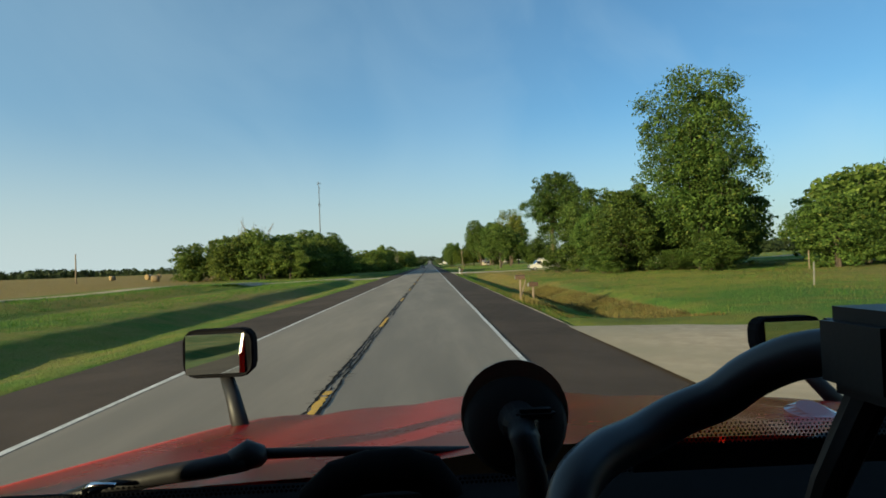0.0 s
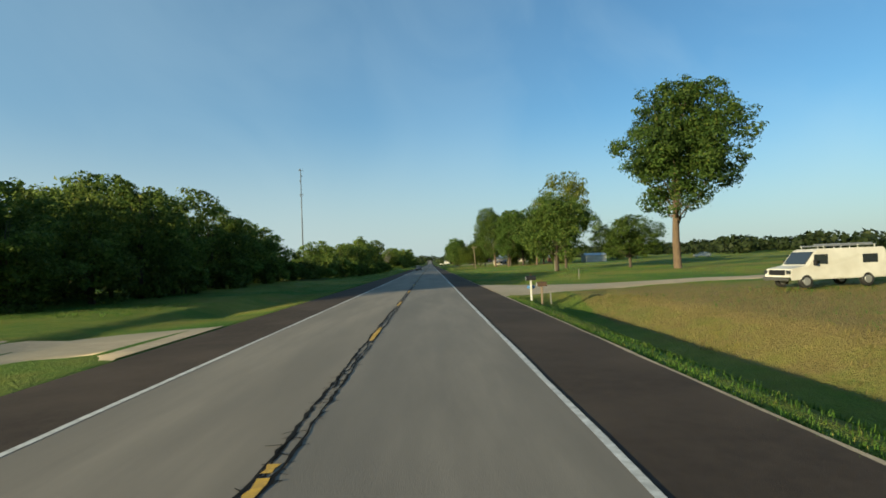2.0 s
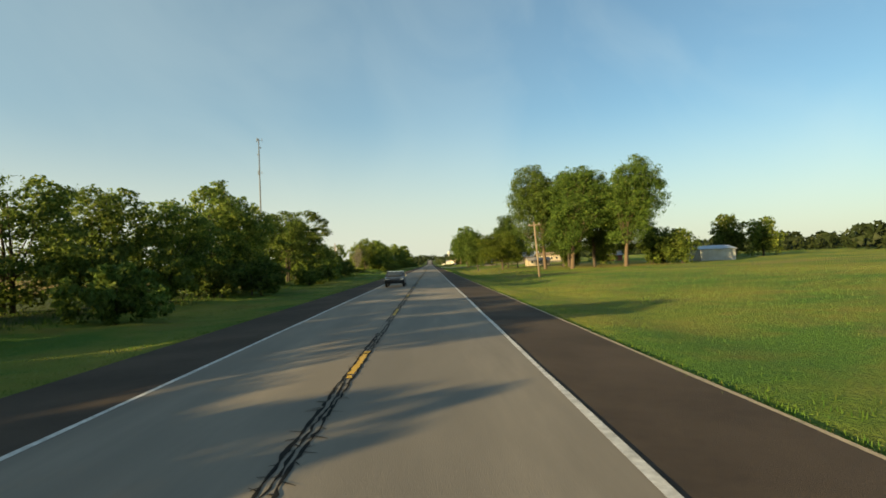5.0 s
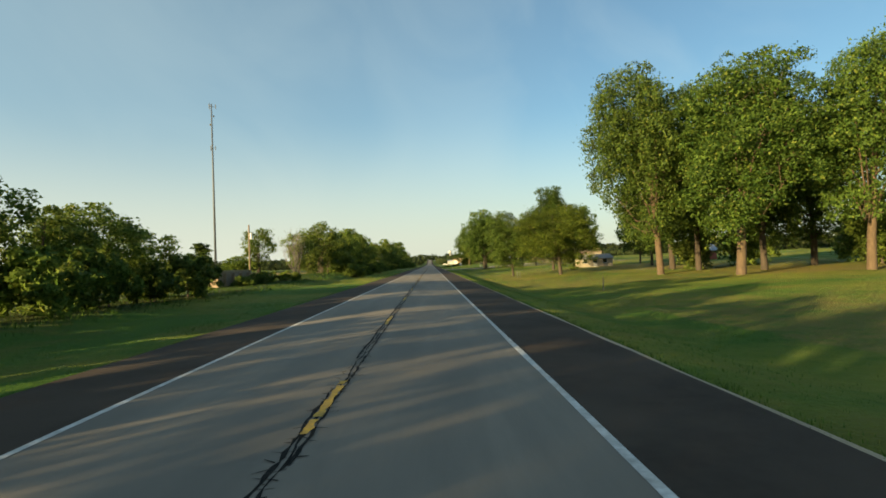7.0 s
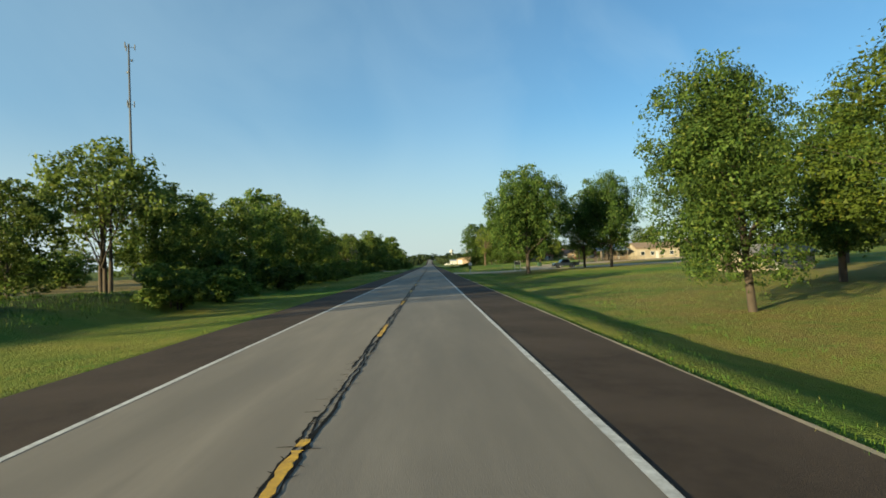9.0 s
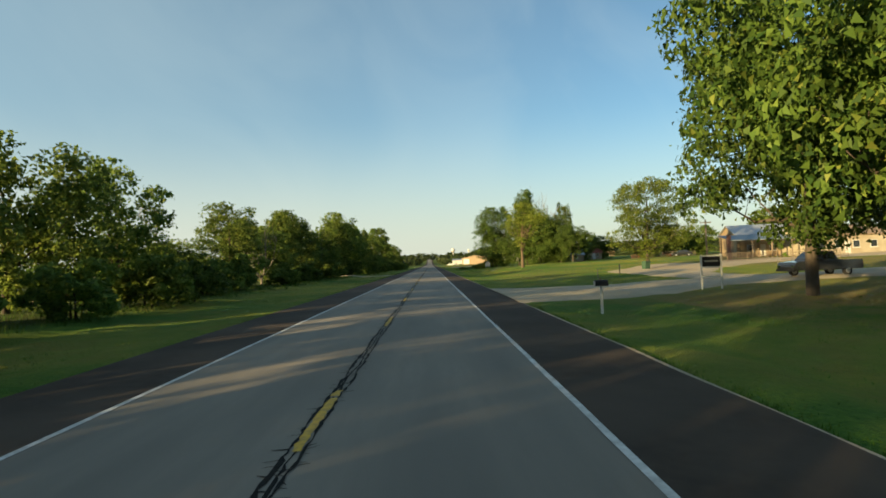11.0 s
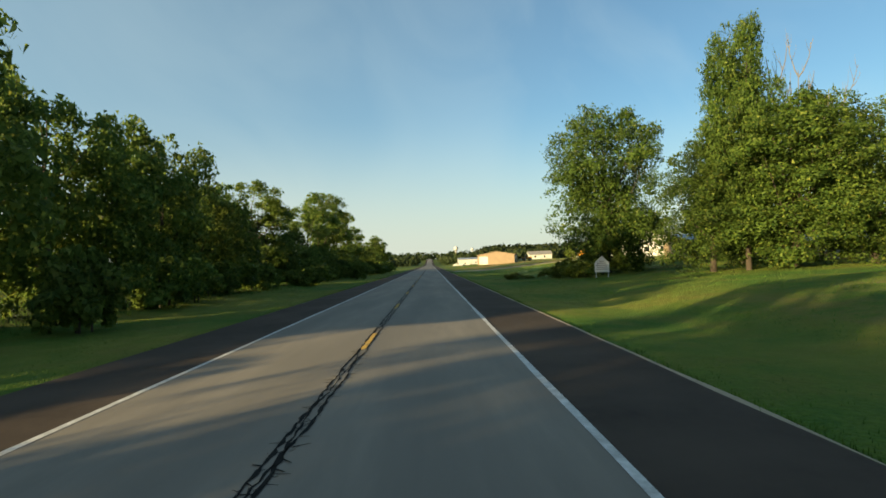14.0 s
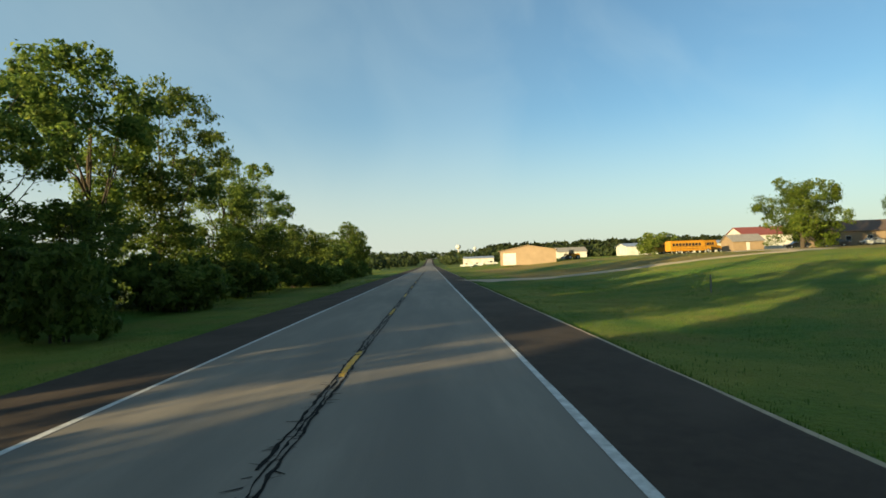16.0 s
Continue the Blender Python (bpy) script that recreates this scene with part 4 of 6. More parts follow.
far_wood("far_woods", 1050, 1350, -420, -13, 420, 11, 1)
far_wood("far_woods", 1080, 1400, 13, 520, 480, 11, 2)
far_wood("far_woods", 1500, 1900, -700, 150, 240, 14, 8)
far_wood("far_woods", 1450, 1750, 100, 900, 800, 19, 9)
far_wood("far_woods", 1000, 1250, -240, -40, 90, 9, 3)
far_wood("far_woods", 820, 1000, -60, -20, 40, 7, 6)
far_wood("far_woods", 880, 1200, 150, 420, 110, 10, 4)
far_wood("far_woods", 300, 1000, -760, -380, 700, 9, 5)
far_wood("far_woods", 330, 760, 190, 360, 260, 10, 7)

M_GALV = surf("galvanised_steel", (0.30, 0.31, 0.32), (0.45, 0.46, 0.47), 3, 0.45, 0.1, 30, metal=0.7)
M_POLE = surf("weathered_pole", (0.12, 0.092, 0.066), (0.21, 0.165, 0.12), 4, 0.9, 0.5, 30, stretch=(1, 1, 0.2))
M_WHITE = surf("white_paint", (0.42, 0.42, 0.40), (0.52, 0.52, 0.50), 1.5, 0.55, 0.05, 20, stain=(0.38, 0.37, 0.34), stain_scale=0.6)
M_GLASS = plain("dark_glass", (0.02, 0.025, 0.03), 0.05, 0.0, 1.0)
M_RUBBER = surf("rubber", (0.010, 0.010, 0.010), (0.022, 0.022, 0.022), 8, 0.7, 0.02, 60, spec=0.3)
M_BLACK = surf("black_plastic", (0.008, 0.008, 0.009), (0.015, 0.015, 0.017), 12, 0.5, 0.02, 300, spec=0.3)
M_TAN = surf("tan_metal_siding", (0.20, 0.142, 0.088), (0.26, 0.19, 0.12), 0.6, 0.6, 0.1, 10)
M_ROOF = surf("grey_roof", (0.16, 0.15, 0.14), (0.26, 0.25, 0.24), 2, 0.8, 0.3, 15)
M_METALROOF = surf("metal_roof", (0.30, 0.33, 0.37), (0.42, 0.45, 0.49), 1.2, 0.4, 0.05, 10, metal=0.5)
M_REDROOF = surf("red_roof", (0.165, 0.045, 0.034), (0.23, 0.066, 0.048), 1.5, 0.6, 0.1, 10)
M_BUS = surf("bus_yellow", (0.36, 0.165, 0.014), (0.44, 0.21, 0.018), 1.0, 0.4, 0.03, 10)
M_HAY = surf("hay", (0.13, 0.09, 0.04), (0.24, 0.175, 0.08), 6, 0.95, 0.8, 30)
M_REDPIPE = surf("red_oxide_pipe", (0.15, 0.040, 0.028), (0.24, 0.065, 0.042), 5, 0.7, 0.1, 30)
M_DARKCAR = plain("dark_car_paint", (0.02, 0.022, 0.026), 0.3, 0.3, 1.0)
M_CHROME = plain("chrome", (0.7, 0.7, 0.72), 0.12, 1.0)
M_REDLENS = plain("red_lens", (0.45, 0.02, 0.015), 0.25, 0.0, 0.5)


M_MAST = surf("dull_steel", (0.050, 0.060, 0.075), (0.085, 0.095, 0.11), 1.0, 0.6, 0.05, 10)


def mast(x, y, high):
    root = thing("radio_mast", pose(x, y, lay(x, y)), "tall slim grey steel monopole mast with antennas", "radio mast")
    part("pole", tube(bmesh.new(), [(0, 0, -0.3), (0, 0, high * 0.5), (0, 0, high)], [0.6, 0.46, 0.3], 12), M_MAST, root, smooth=True)
    for z, w in ((high - 1.2, 2.0), (high * 0.74, 1.4)):
        bm = bmesh.new()
        for k in range(3):
            a = k * math.tau / 3 + 0.4
            tube(bm, [(0, 0, z), (w * math.cos(a), w * math.sin(a), z)], [0.09, 0.07], 6)
        part("platform_arm", bm, M_MAST, root)
        for k in range(3):
            a = k * math.tau / 3 + 0.4
            part("antenna", blk(w * math.cos(a) - 0.16, w * math.sin(a) - 0.16, z - 1.0, w * math.cos(a) + 0.16, w * math.sin(a) + 0.16, z + 1.2, 0.04), M_MAST, root)
    for z, a in ((high * 0.93, 0.3), (high * 0.88, 2.8)):
        part("bracket", tube(bmesh.new(), [(0, 0, z), (0.9 * math.cos(a), 0.9 * math.sin(a), z + 0.1)], [0.07, 0.07], 6), M_GALV, root)
        part("dish", tube(bmesh.new(), [(0.9 * math.cos(a), 0.9 * math.sin(a) - 0.15, z), (0.9 * math.cos(a), 0.9 * math.sin(a) + 0.1, z)], [0.2, 0.5], 12), M_MAST, root)


mast(-106.0, 546.4, 86)


def lattice_tower(x, y, high, side=0.24):
    """A slim three-legged lattice aerial tower with a whip on top."""
    root = thing("radio_tower", pose(x, y, lay(x, y)), "slim grey lattice radio tower beside the white house", "radio tower")
    feet = [(side * math.cos(k * math.tau / 3), side * math.sin(k * math.tau / 3)) for k in range(3)]
    for fx, fy in feet:
        part("leg", rod((fx, fy, -0.2), (fx * 0.5, fy * 0.5, high * 0.86), 0.024, 0.018, 6), M_MAST, root)
    steps = int(high * 0.86 / 0.8)
    for k in range(3):
        bm = bmesh.new()
        (ax, ay), (bx, by) = feet[k], feet[(k + 1) % 3]
        for i in range(steps):
            f0, f1 = 1 - 0.5 * i / steps, 1 - 0.5 * (i + 1) / steps
            tube(bm, [(ax * f0, ay * f0, 0.8 * i), (bx * f1, by * f1, 0.8 * (i + 1))], [0.009, 0.009], 4)
        part("bracing", bm, M_MAST, root)
    part("whip_antenna", rod((0, 0, high * 0.85), (0, 0, high), 0.03, 0.015, 6), M_MAST, root)


lattice_tower(43.9, 646.5, 31)


def utility_pole(x, y, high, arm=True, lean=0.0, box_on=False):
    root = thing("utility_pole", pose(x, y, lay(x, y), 0, lean, 0), "weathered grey wooden utility pole in grass", "utility pole", "utility poles")
    part("pole", tube(bmesh.new(), [(0, 0, -0.3), (0, 0, high * 0.5), (0, 0, high)], [0.16, 0.14, 0.11], 10), M_POLE, root, smooth=True)
    if arm:
        part("crossarm", blk(-0.9, -0.16, high - 0.6, 0.9, -0.05, high - 0.45, 0.01), M_POLE, root)
        for s in (-0.75, 0.75):
            part("insulator", tube(bmesh.new(), [(s, -0.1, high - 0.45), (s, -0.1, high - 0.33), (s, -0.1, high - 0.22)], [0.03, 0.07, 0.03], 8), M_GALV, root)
    if box_on:
        part("transformer", tube(bmesh.new(), [(0.32, 0, high - 2.2), (0.32, 0, high - 1.3)], [0.2, 0.2], 12), M_GALV, root)


utility_pole(-73, 118, 6.5, False)
utility_pole(-48, 115, 6.5, False)
utility_pole(17.7, 273, 8.3, True, -3.6)
utility_pole(-26.2, 353, 8.4, False, 0, True)
utility_pole(46, 508, 7, True)


def hay_bale(x, y, turn):
    root = thing("hay_bale", pose(x, y, lay(x, y) + 0.72, 0, 0, turn), "round golden hay bale lying in a cut field", "hay bale", "hay bales")
    bm = tube(bmesh.new(), [(-0.75, 0, 0), (-0.68, 0, 0), (0, 0, 0), (0.68, 0, 0), (0.75, 0, 0)], [0.66, 0.75, 0.78, 0.75, 0.66], 24)
    part("roll", bm, M_HAY, root, smooth=True)
    for s in (-0.4, 0, 0.4):
        part("twine", tube(bmesh.new(), [(s - 0.012, 0, 0), (s + 0.012, 0, 0)], [0.787, 0.787], 24), M_WHITE, root)


for p in [(-57.5, 120, 20), (-74, 150, 70), (-80, 190, 10), (-95, 170, 50), (-110, 230, 30)]:
    hay_bale(*p)


M_POST = surf("weathered_white_post", (0.10, 0.10, 0.09), (0.17, 0.17, 0.155), 8, 0.7, 0.1, 40)


def marker_post(x, y, high, label="white marker post in the grass", material=None):
    ob = part("marker_post", blk(-0.04, -0.03, -0.2, 0.04, 0.03, high, 0.012), material or M_POST)
    ob.matrix_basis = pose(x, y, lay(x, y), 0, random.uniform(-3, 3), 0)
    tagged(ob, label, "marker post", "marker posts")


for p in [(23.5, 31, 1.3), (17.5, 135.3, 1.1), (17.3, 317.6, 1.3), (16.0, 359.3, 1.2), (16.6, 360.5, 1.1), (18.8, 477, 1.0), (21.5, 478.3, 1.4), (46, 490, 1.0), (17.2, 641.5, 1.0)]:
    marker_post(*p)
marker_post(33, 45, 1.5, "brown wooden post in rough grass", M_POLE)
for p in [(-15, 548, 1.1), (-15, 690, 1.2)]:
    marker_post(*p, "grey weathered fence post in the verge", M_POLE)


def mailbox(x, y, turn, high=1.15, post=None, shell=None, label="dark metal mailbox on a pale wooden post"):
    root = thing("mailbox", pose(x, y, lay(x, y), 0, 0, turn), label, "mailbox", "mailboxes")
    part("post", blk(-0.05, -0.05, -0.4, 0.05, 0.05, high, 0.01), post or M_WHITE, root)
    bm = bmesh.new()
    prof = [(-0.13, 0), (0.13, 0)] + [(0.13 * math.cos(a), 0.12 + 0.13 * math.sin(a)) for a in np.linspace(0, math.pi, 9)]
    rings = [[bm.verts.new((yy, px, high + pz)) for px, pz in prof] for yy in (-0.27, 0.27)]
    n = len(prof)
    for k in range(n):
        bm.faces.new((rings[0][k], rings[0][(k + 1) % n], rings[1][(k + 1) % n], rings[1][k]))
    bm.faces.new(rings[0][::-1])
    bm.faces.new(rings[1])
    part("box", bm, shell or M_BLACK, root)
    part("door", blk(-0.285, -0.12, high + 0.01, -0.272, 0.12, high + 0.2, 0.004), M_GALV, root)
    part("flag", blk(0.0, 0.135, high + 0.1, 0.03, 0.145, high + 0.34, 0.003), M_REDPIPE, root)
    return root


M_PAPERTUBE = surf("blue_plastic", (0.05, 0.12, 0.26), (0.08, 0.18, 0.34), 4, 0.5, 0.05, 40)
first = mailbox(7.3, 107.5, 0, 1.2)
part("newspaper_tube", blk(-0.2, 0.08, 0.72, 0.24, 0.26, 0.90, 0.03), M_PAPERTUBE, first, "blue plastic newspaper tube")
M_RUST = surf("rusty_steel", (0.035, 0.020, 0.012), (0.075, 0.042, 0.022), 9, 0.8, 0.2, 60)
mailbox(7.72, 106.6, 4, 1.1, M_POLE, M_RUST, "rusty brown mailbox on a brown wooden post")
marker_post(8.6, 108.4, 0.75, "thin pale striped marker stake by the mailboxes")
pale = mailbox(6.7, 30.9, -6, 1.18, M_POLE, M_RUST, "rusty weathered mailbox on a leaning wooden post")
part("brace", rod((0.05, 0.04, 0.25), (0.33, 0.05, 1.15), 0.035), M_POLE, pale)
mailbox(7.45, 31.1, 5, 0.95, M_POLE, M_RUST, "brown metal mailbox on a wooden post in dry grass")
mailbox(8.6, 443, 0)


def house(name, x, y, wide, deep, wall_h, roof_h, wall_m, roof_m, label, category="house", ridge="x", turn=0, windows=3, door=True, eave=0.4, big_door=False):
    """A gabled building: wall shell with openings set in, roof slabs with eaves, each window and door with its frame. Its front faces -y."""
    root = thing(name, pose(x, y, lay(x, y) - 0.1, 0, 0, turn), label, category)
    w, d = wide / 2, deep / 2
    bm = bmesh.new()
    if ridge == "x":
        prof = [(-d, 0), (d, 0), (d, wall_h), (0, wall_h + roof_h), (-d, wall_h)]
        ends = [[bm.verts.new((sx, py, pz)) for py, pz in prof] for sx in (-w, w)]
    else:
        prof = [(-w, 0), (w, 0), (w, wall_h), (0, wall_h + roof_h), (-w, wall_h)]
        ends = [[bm.verts.new((px, sy, pz)) for px, pz in prof] for sy in (-d, d)]
    for k in range(5):
        bm.faces.new((ends[0][k], ends[0][(k + 1) % 5], ends[1][(k + 1) % 5], ends[1][k]))
    bm.faces.new(ends[0])
    bm.faces.new(ends[1])
    bmesh.ops.recalc_face_normals(bm, faces=bm.faces)
    part("wall", bm, wall_m, root)
    half = d if ridge == "x" else w
    length = (w if ridge == "x" else d) + eave
    slope = math.atan2(roof_h, half)
    for s in (-1, 1):
        bm = bmesh.new()
        run = half / math.cos(slope) + eave
        box(bm, -length, 0, 0, length, run, 0.14, 0.02)
        m = Matrix.Translation((0, 0, wall_h + roof_h + 0.02)) @ (pose(0, 0, 0, 0, 0, 0 if s > 0 else 180)) @ pose(0, 0, 0, -math.degrees(slope))
        if ridge == "y":
            m = pose(0, 0, 0, 0, 0, 90) @ m
        bmesh.ops.transform(bm, matrix=m, verts=bm.verts)
        part("roof", bm, roof_m, root)
    n = windows
    for i in range(n):
        px = -w + wide * (i + 0.6) / (n + 0.4)
        win = part("window", blk(px - 0.62, -d - 0.05, 1.0, px + 0.62, -d - 0.005, 2.25, 0.01), M_WHITE, root)
        part("pane", blk(px - 0.52, -d - 0.062, 1.1, px + 0.52, -d - 0.045, 2.15), M_GLASS, win)
        part("sill", blk(px - 0.7, -d - 0.12, 0.93, px + 0.7, -d - 0.01, 1.0, 0.01), M_WHITE, win)
    if door:
        px = -w + wide * 0.48
        dr = part("door", blk(px - 0.45, -d - 0.05, 0.1, px + 0.45, -d - 0.005, 2.15, 0.01), M_WHITE, root)
        part("handle", blk(px + 0.3, -d - 0.1, 1.05, px + 0.36, -d - 0.05, 1.15, 0.01), M_CHROME, dr)
    if big_door:
        px = -w + 2.6
        part("overhead_door", blk(px - 1.8, -d - 0.06, 0.1, px + 1.8, -d - 0.005, 3.4, 0.01), M_WHITE, root)
    return root


M_CREAM = surf("cream_siding", (0.27, 0.235, 0.175), (0.34, 0.30, 0.23), 0.8, 0.6, 0.05, 12, stain=(0.25, 0.21, 0.15), stain_scale=0.5)
house("house", 45, 415, 8.8, 7, 2.2, 1.1, M_CREAM, M_ROOF, "low cream house with a dark roof behind trees")
house("house", 70.5, 514, 13, 9, 3.2, 1.7, M_CREAM, M_TAN, "low cream house with a tan roof", windows=4)
house("farmhouse", 62, 522, 9, 9, 4.0, 1.8, M_TAN, M_METALROOF, "tan sided farmhouse with a pale metal roof", windows=2, turn=-10)
house("shed", 78.9, 423, 6, 5, 2.6, 1.6, M_REDPIPE, M_METALROOF, "small red wooden shed with a metal roof", "shed", windows=0)
house("pole_barn", 83, 350, 10, 9, 3.2, 1.0, M_WHITE, M_METALROOF, "low white metal pole barn across a field", "barn", windows=0, door=False)
house("workshop", 46, 620, 12, 9, 2.6, 1.0, M_TAN, M_METALROOF, "pale beige metal workshop behind trees", "workshop", windows=0, door=False)
house("farmhouse", 50.3, 656.0, 11.4, 5.2, 3.5, 2.1, M_WHITE, M_METALROOF, "white metal-sided house with a wide gable", windows=3, ridge="y", turn=-28, eave=0.15)
house("warehouse", 31.5, 777, 15.5, 24, 4.0, 1.4, M_TAN, M_TAN, "tan metal warehouse with a low gable", "warehouse", ridge="y", windows=0, door=False, big_door=True, turn=-12)
house("long_shed", 100, 830, 44, 12, 3.4, 1.2, M_WHITE, M_METALROOF, "long low white farm shed", "shed", windows=0, door=False)
house("long_shed", 98.5, 772, 14, 10, 4.4, 2.3, M_WHITE, M_REDROOF, "white shed with a red roof", "shed", windows=0, door=False)
house("house", 70, 880, 14, 9, 3.0, 2.0, M_WHITE, M_ROOF, "white house with a dark roof far off", windows=2)
M_BROWNROOF = surf("brown_roof", (0.075, 0.050, 0.038), (0.135, 0.092, 0.066), 2, 0.85, 0.3, 15)
house("house", 97, 733, 16, 10, 3.2, 2.4, M_TAN, M_BROWNROOF, "tan house with a weathered brown roof", windows=3)
house("shed", 84, 755, 8, 6, 2.5, 1.7, M_TAN, M_ROOF, "low tan shed with a grey roof in the bus yard", "shed", windows=0)
house("shop", 34, 985, 20, 12, 4.0, 1.2, M_WHITE, M_METALROOF, "white metal shop building beside the highway", "shop", windows=0, door=False, big_door=True)
house("house", 58, 612, 5, 6, 2.3, 1.5, M_TAN, M_REDROOF, "small house with a brown roof beyond the lawn", windows=2)
house("house", 46, 632 - 35, 8, 7, 2.2, 1.5, M_TAN, M_METALROOF, "small tan house with a pale roof behind trees", windows=2)


M_SLATEROOF = surf("slate_blue_roof", (0.13, 0.16, 0.19), (0.20, 0.235, 0.27), 1.2, 0.5, 0.05, 10, metal=0.3)
M_BRICK = surf("dull_red_brick", (0.13, 0.058, 0.042), (0.21, 0.10, 0.072), 5.0, 0.9, 0.4, 30)


def porch(x, y):
    """Metal roof on posts before the farmhouse."""
    root = thing("porch", pose(x, y, lay(x, y), 0, 0, -10), "open porch with a slate-blue metal roof on posts", "porch")
    bm = bmesh.new()
    box(bm, -5, -3.2, 0, 5, 3.2, 0.14, 0.02)
    bmesh.ops.transform(bm, matrix=pose(0, 0, 3.5, 9), verts=bm.verts)
    part("roof", bm, M_SLATEROOF, root)
    for px in (-4.6, -1.5, 1.5, 4.6):
        for py in (-2.8, 2.8):
            part("post", blk(px - 0.09, py - 0.09, -0.2, px + 0.09, py + 0.09, 3.5 + py * 0.158, 0.01), M_POLE, root)
    part("brick_pillar", blk(-5.2, -2.6, -0.2, -4.75, -1.7, 4.1, 0.02), M_BRICK, root, "dull red brick pillar")


porch(57.3, 513.6)


def feed_bunker(x, y, wide, long, high):
    """Low open pen of concrete block walls with a pale cap, long side to the road."""
    root = thing("feed_bunker", pose(x, y, lay(x, y), 0, 0, 0), "low tan concrete block feed bunker in rough grass", "bunker")
    w, d = wide / 2, long / 2
    for x0, y0, x1, y1 in ((-w, -d, w, -d + 0.2), (-w, d - 0.2, w, d), (-w, -d + 0.2, -w + 0.2, d - 0.2), (w - 0.2, -d + 0.2, w, d - 0.2)):
        side = part("wall", blk(x0, y0, -0.5, x1, y1, high, 0.02), M_TAN, root)
        part("cap", blk(x0 - 0.03, y0 - 0.03, high, x1 + 0.03, y1 + 0.03, high + 0.12, 0.02), M_GRAVEL, side, "pale concrete cap")
    for k in range(4):
        part("buttress", blk(w, -d + 1.6 + k * 2.7, -0.5, w + 0.35, -d + 1.9 + k * 2.7, high * 0.85, 0.02), M_TAN, root)


feed_bunker(-24.3, 336.3, 3.6, 11.6, 1.75)


def wheel(parent, x, y, r, w, name="wheel"):
    wh = part(name, tube(bmesh.new(), [(x - w / 2, y, r), (x - w / 2 + 0.03, y, r), (x + w / 2 - 0.03, y, r), (x + w / 2, y, r)], [r * 0.88, r, r, r * 0.88], 20), M_RUBBER, parent)
    for s in (-1, 1):
        part("rim", tube(bmesh.new(), [(x + s * (w / 2 - 0.02), y, r), (x + s * (w / 2 + 0.012), y, r)], [r * 0.62, r * 0.55], 16), M_GALV, wh)


def hull(profile, half, tuck=0.0, tuck_from=1.0):
    """A vehicle body from its side outline (y, z), rounded and narrowed towards the roof."""
    bm = bmesh.new()
    sides = []
    for s in (-1, 1):
        sides.append([bm.verts.new((s * (half - (tuck * max(0, z - tuck_from))), y, z)) for y, z in profile])
    n = len(profile)
    for k in range(n):
        bm.faces.new((sides[0][k], sides[0][(k + 1) % n], sides[1][(k + 1) % n], sides[1][k]))
    bm.faces.new(sides[0][::-1])
    bm.faces.new(sides[1])
    bmesh.ops.recalc_face_normals(bm, faces=bm.faces)
    bmesh.ops.bevel(bm, geom=list(bm.edges), offset=0.05, segments=2, affect="EDGES")
    return bm


def van(x, y, turn):
    """Long cargo van; local +y is its front."""
    root = thing("cargo_van", pose(x, y, lay(x, y) + 0.05, 0, 0, turn), "white cargo van with a roof rack parked on grass", "van")
    part("body", hull([(-3.0, 0.45), (2.75, 0.45), (2.8, 0.75), (2.72, 1.05), (1.75, 1.22), (1.15, 1.95), (0.9, 2.08), (-2.9, 2.08), (-3.0, 1.9)], 1.0, 0.10), M_WHITE, root)
    for s in (-1, 1):
        part("side_window", blk(s * 0.93 - 0.025, 0.55, 1.25, s * 0.93 + 0.045 * s, 1.35, 1.78, 0.01), M_GLASS, root)
        part("rear_window", blk(s * 0.93 - 0.025, -2.4, 1.25, s * 0.93 + 0.045 * s, -1.5, 1.72, 0.01), M_GLASS, root)
        part("mirror", blk(s * 1.0, 1.35, 1.2, s * 1.22, 1.45, 1.5, 0.02), M_BLACK, root)
        part("headlight", blk(s * 0.85 - 0.14, 2.74, 0.78, s * 0.85 + 0.14, 2.84, 0.98, 0.02), M_CHROME, root)
        part("tail_light", blk(s * 0.88 - 0.07, -3.04, 0.9, s * 0.88 + 0.07, -2.98, 1.3, 0.01), M_REDLENS, root)
        for wy in (1.85, -1.75):
            wheel(root, s * 0.88, wy, 0.37, 0.24)
    wind = blk(-0.78, -0.02, -0.42, 0.78, 0.02, 0.42, 0.01)
    bmesh.ops.transform(wind, matrix=pose(0, 1.48, 1.6, 39.5), verts=wind.verts)
    part("windscreen", wind, M_GLASS, root)
    part("front_bumper", blk(-1.0, 2.75, 0.42, 1.0, 2.92, 0.62, 0.03), M_CHROME, root)
    part("rear_bumper", blk(-1.0, -3.12, 0.42, 1.0, -2.98, 0.6, 0.03), M_CHROME, root)
    part("grille", blk(-0.6, 2.76, 0.72, 0.6, 2.83, 1.0, 0.01), M_BLACK, root)
    for yy in (-2.4, -1.4, -0.4, 0.6):
        part("rack_bar", rod((-0.8, yy, 2.22), (0.8, yy, 2.22), 0.025), M_GALV, root)
        for s in (-0.8, 0.8):
            part("rack_foot", rod((s, yy, 2.02), (s, yy, 2.24), 0.022), M_GALV, root)
    for s in (-0.8, 0.8):
        part("rack_rail", rod((s, -2.5, 2.24), (s, 0.7, 2.24), 0.025), M_GALV, root)
    part("ladder", rod((-0.35, -2.7, 2.3), (-0.35, 0.8, 2.3), 0.04), M_GALV, root)


van(23.4, 106.5, 95)


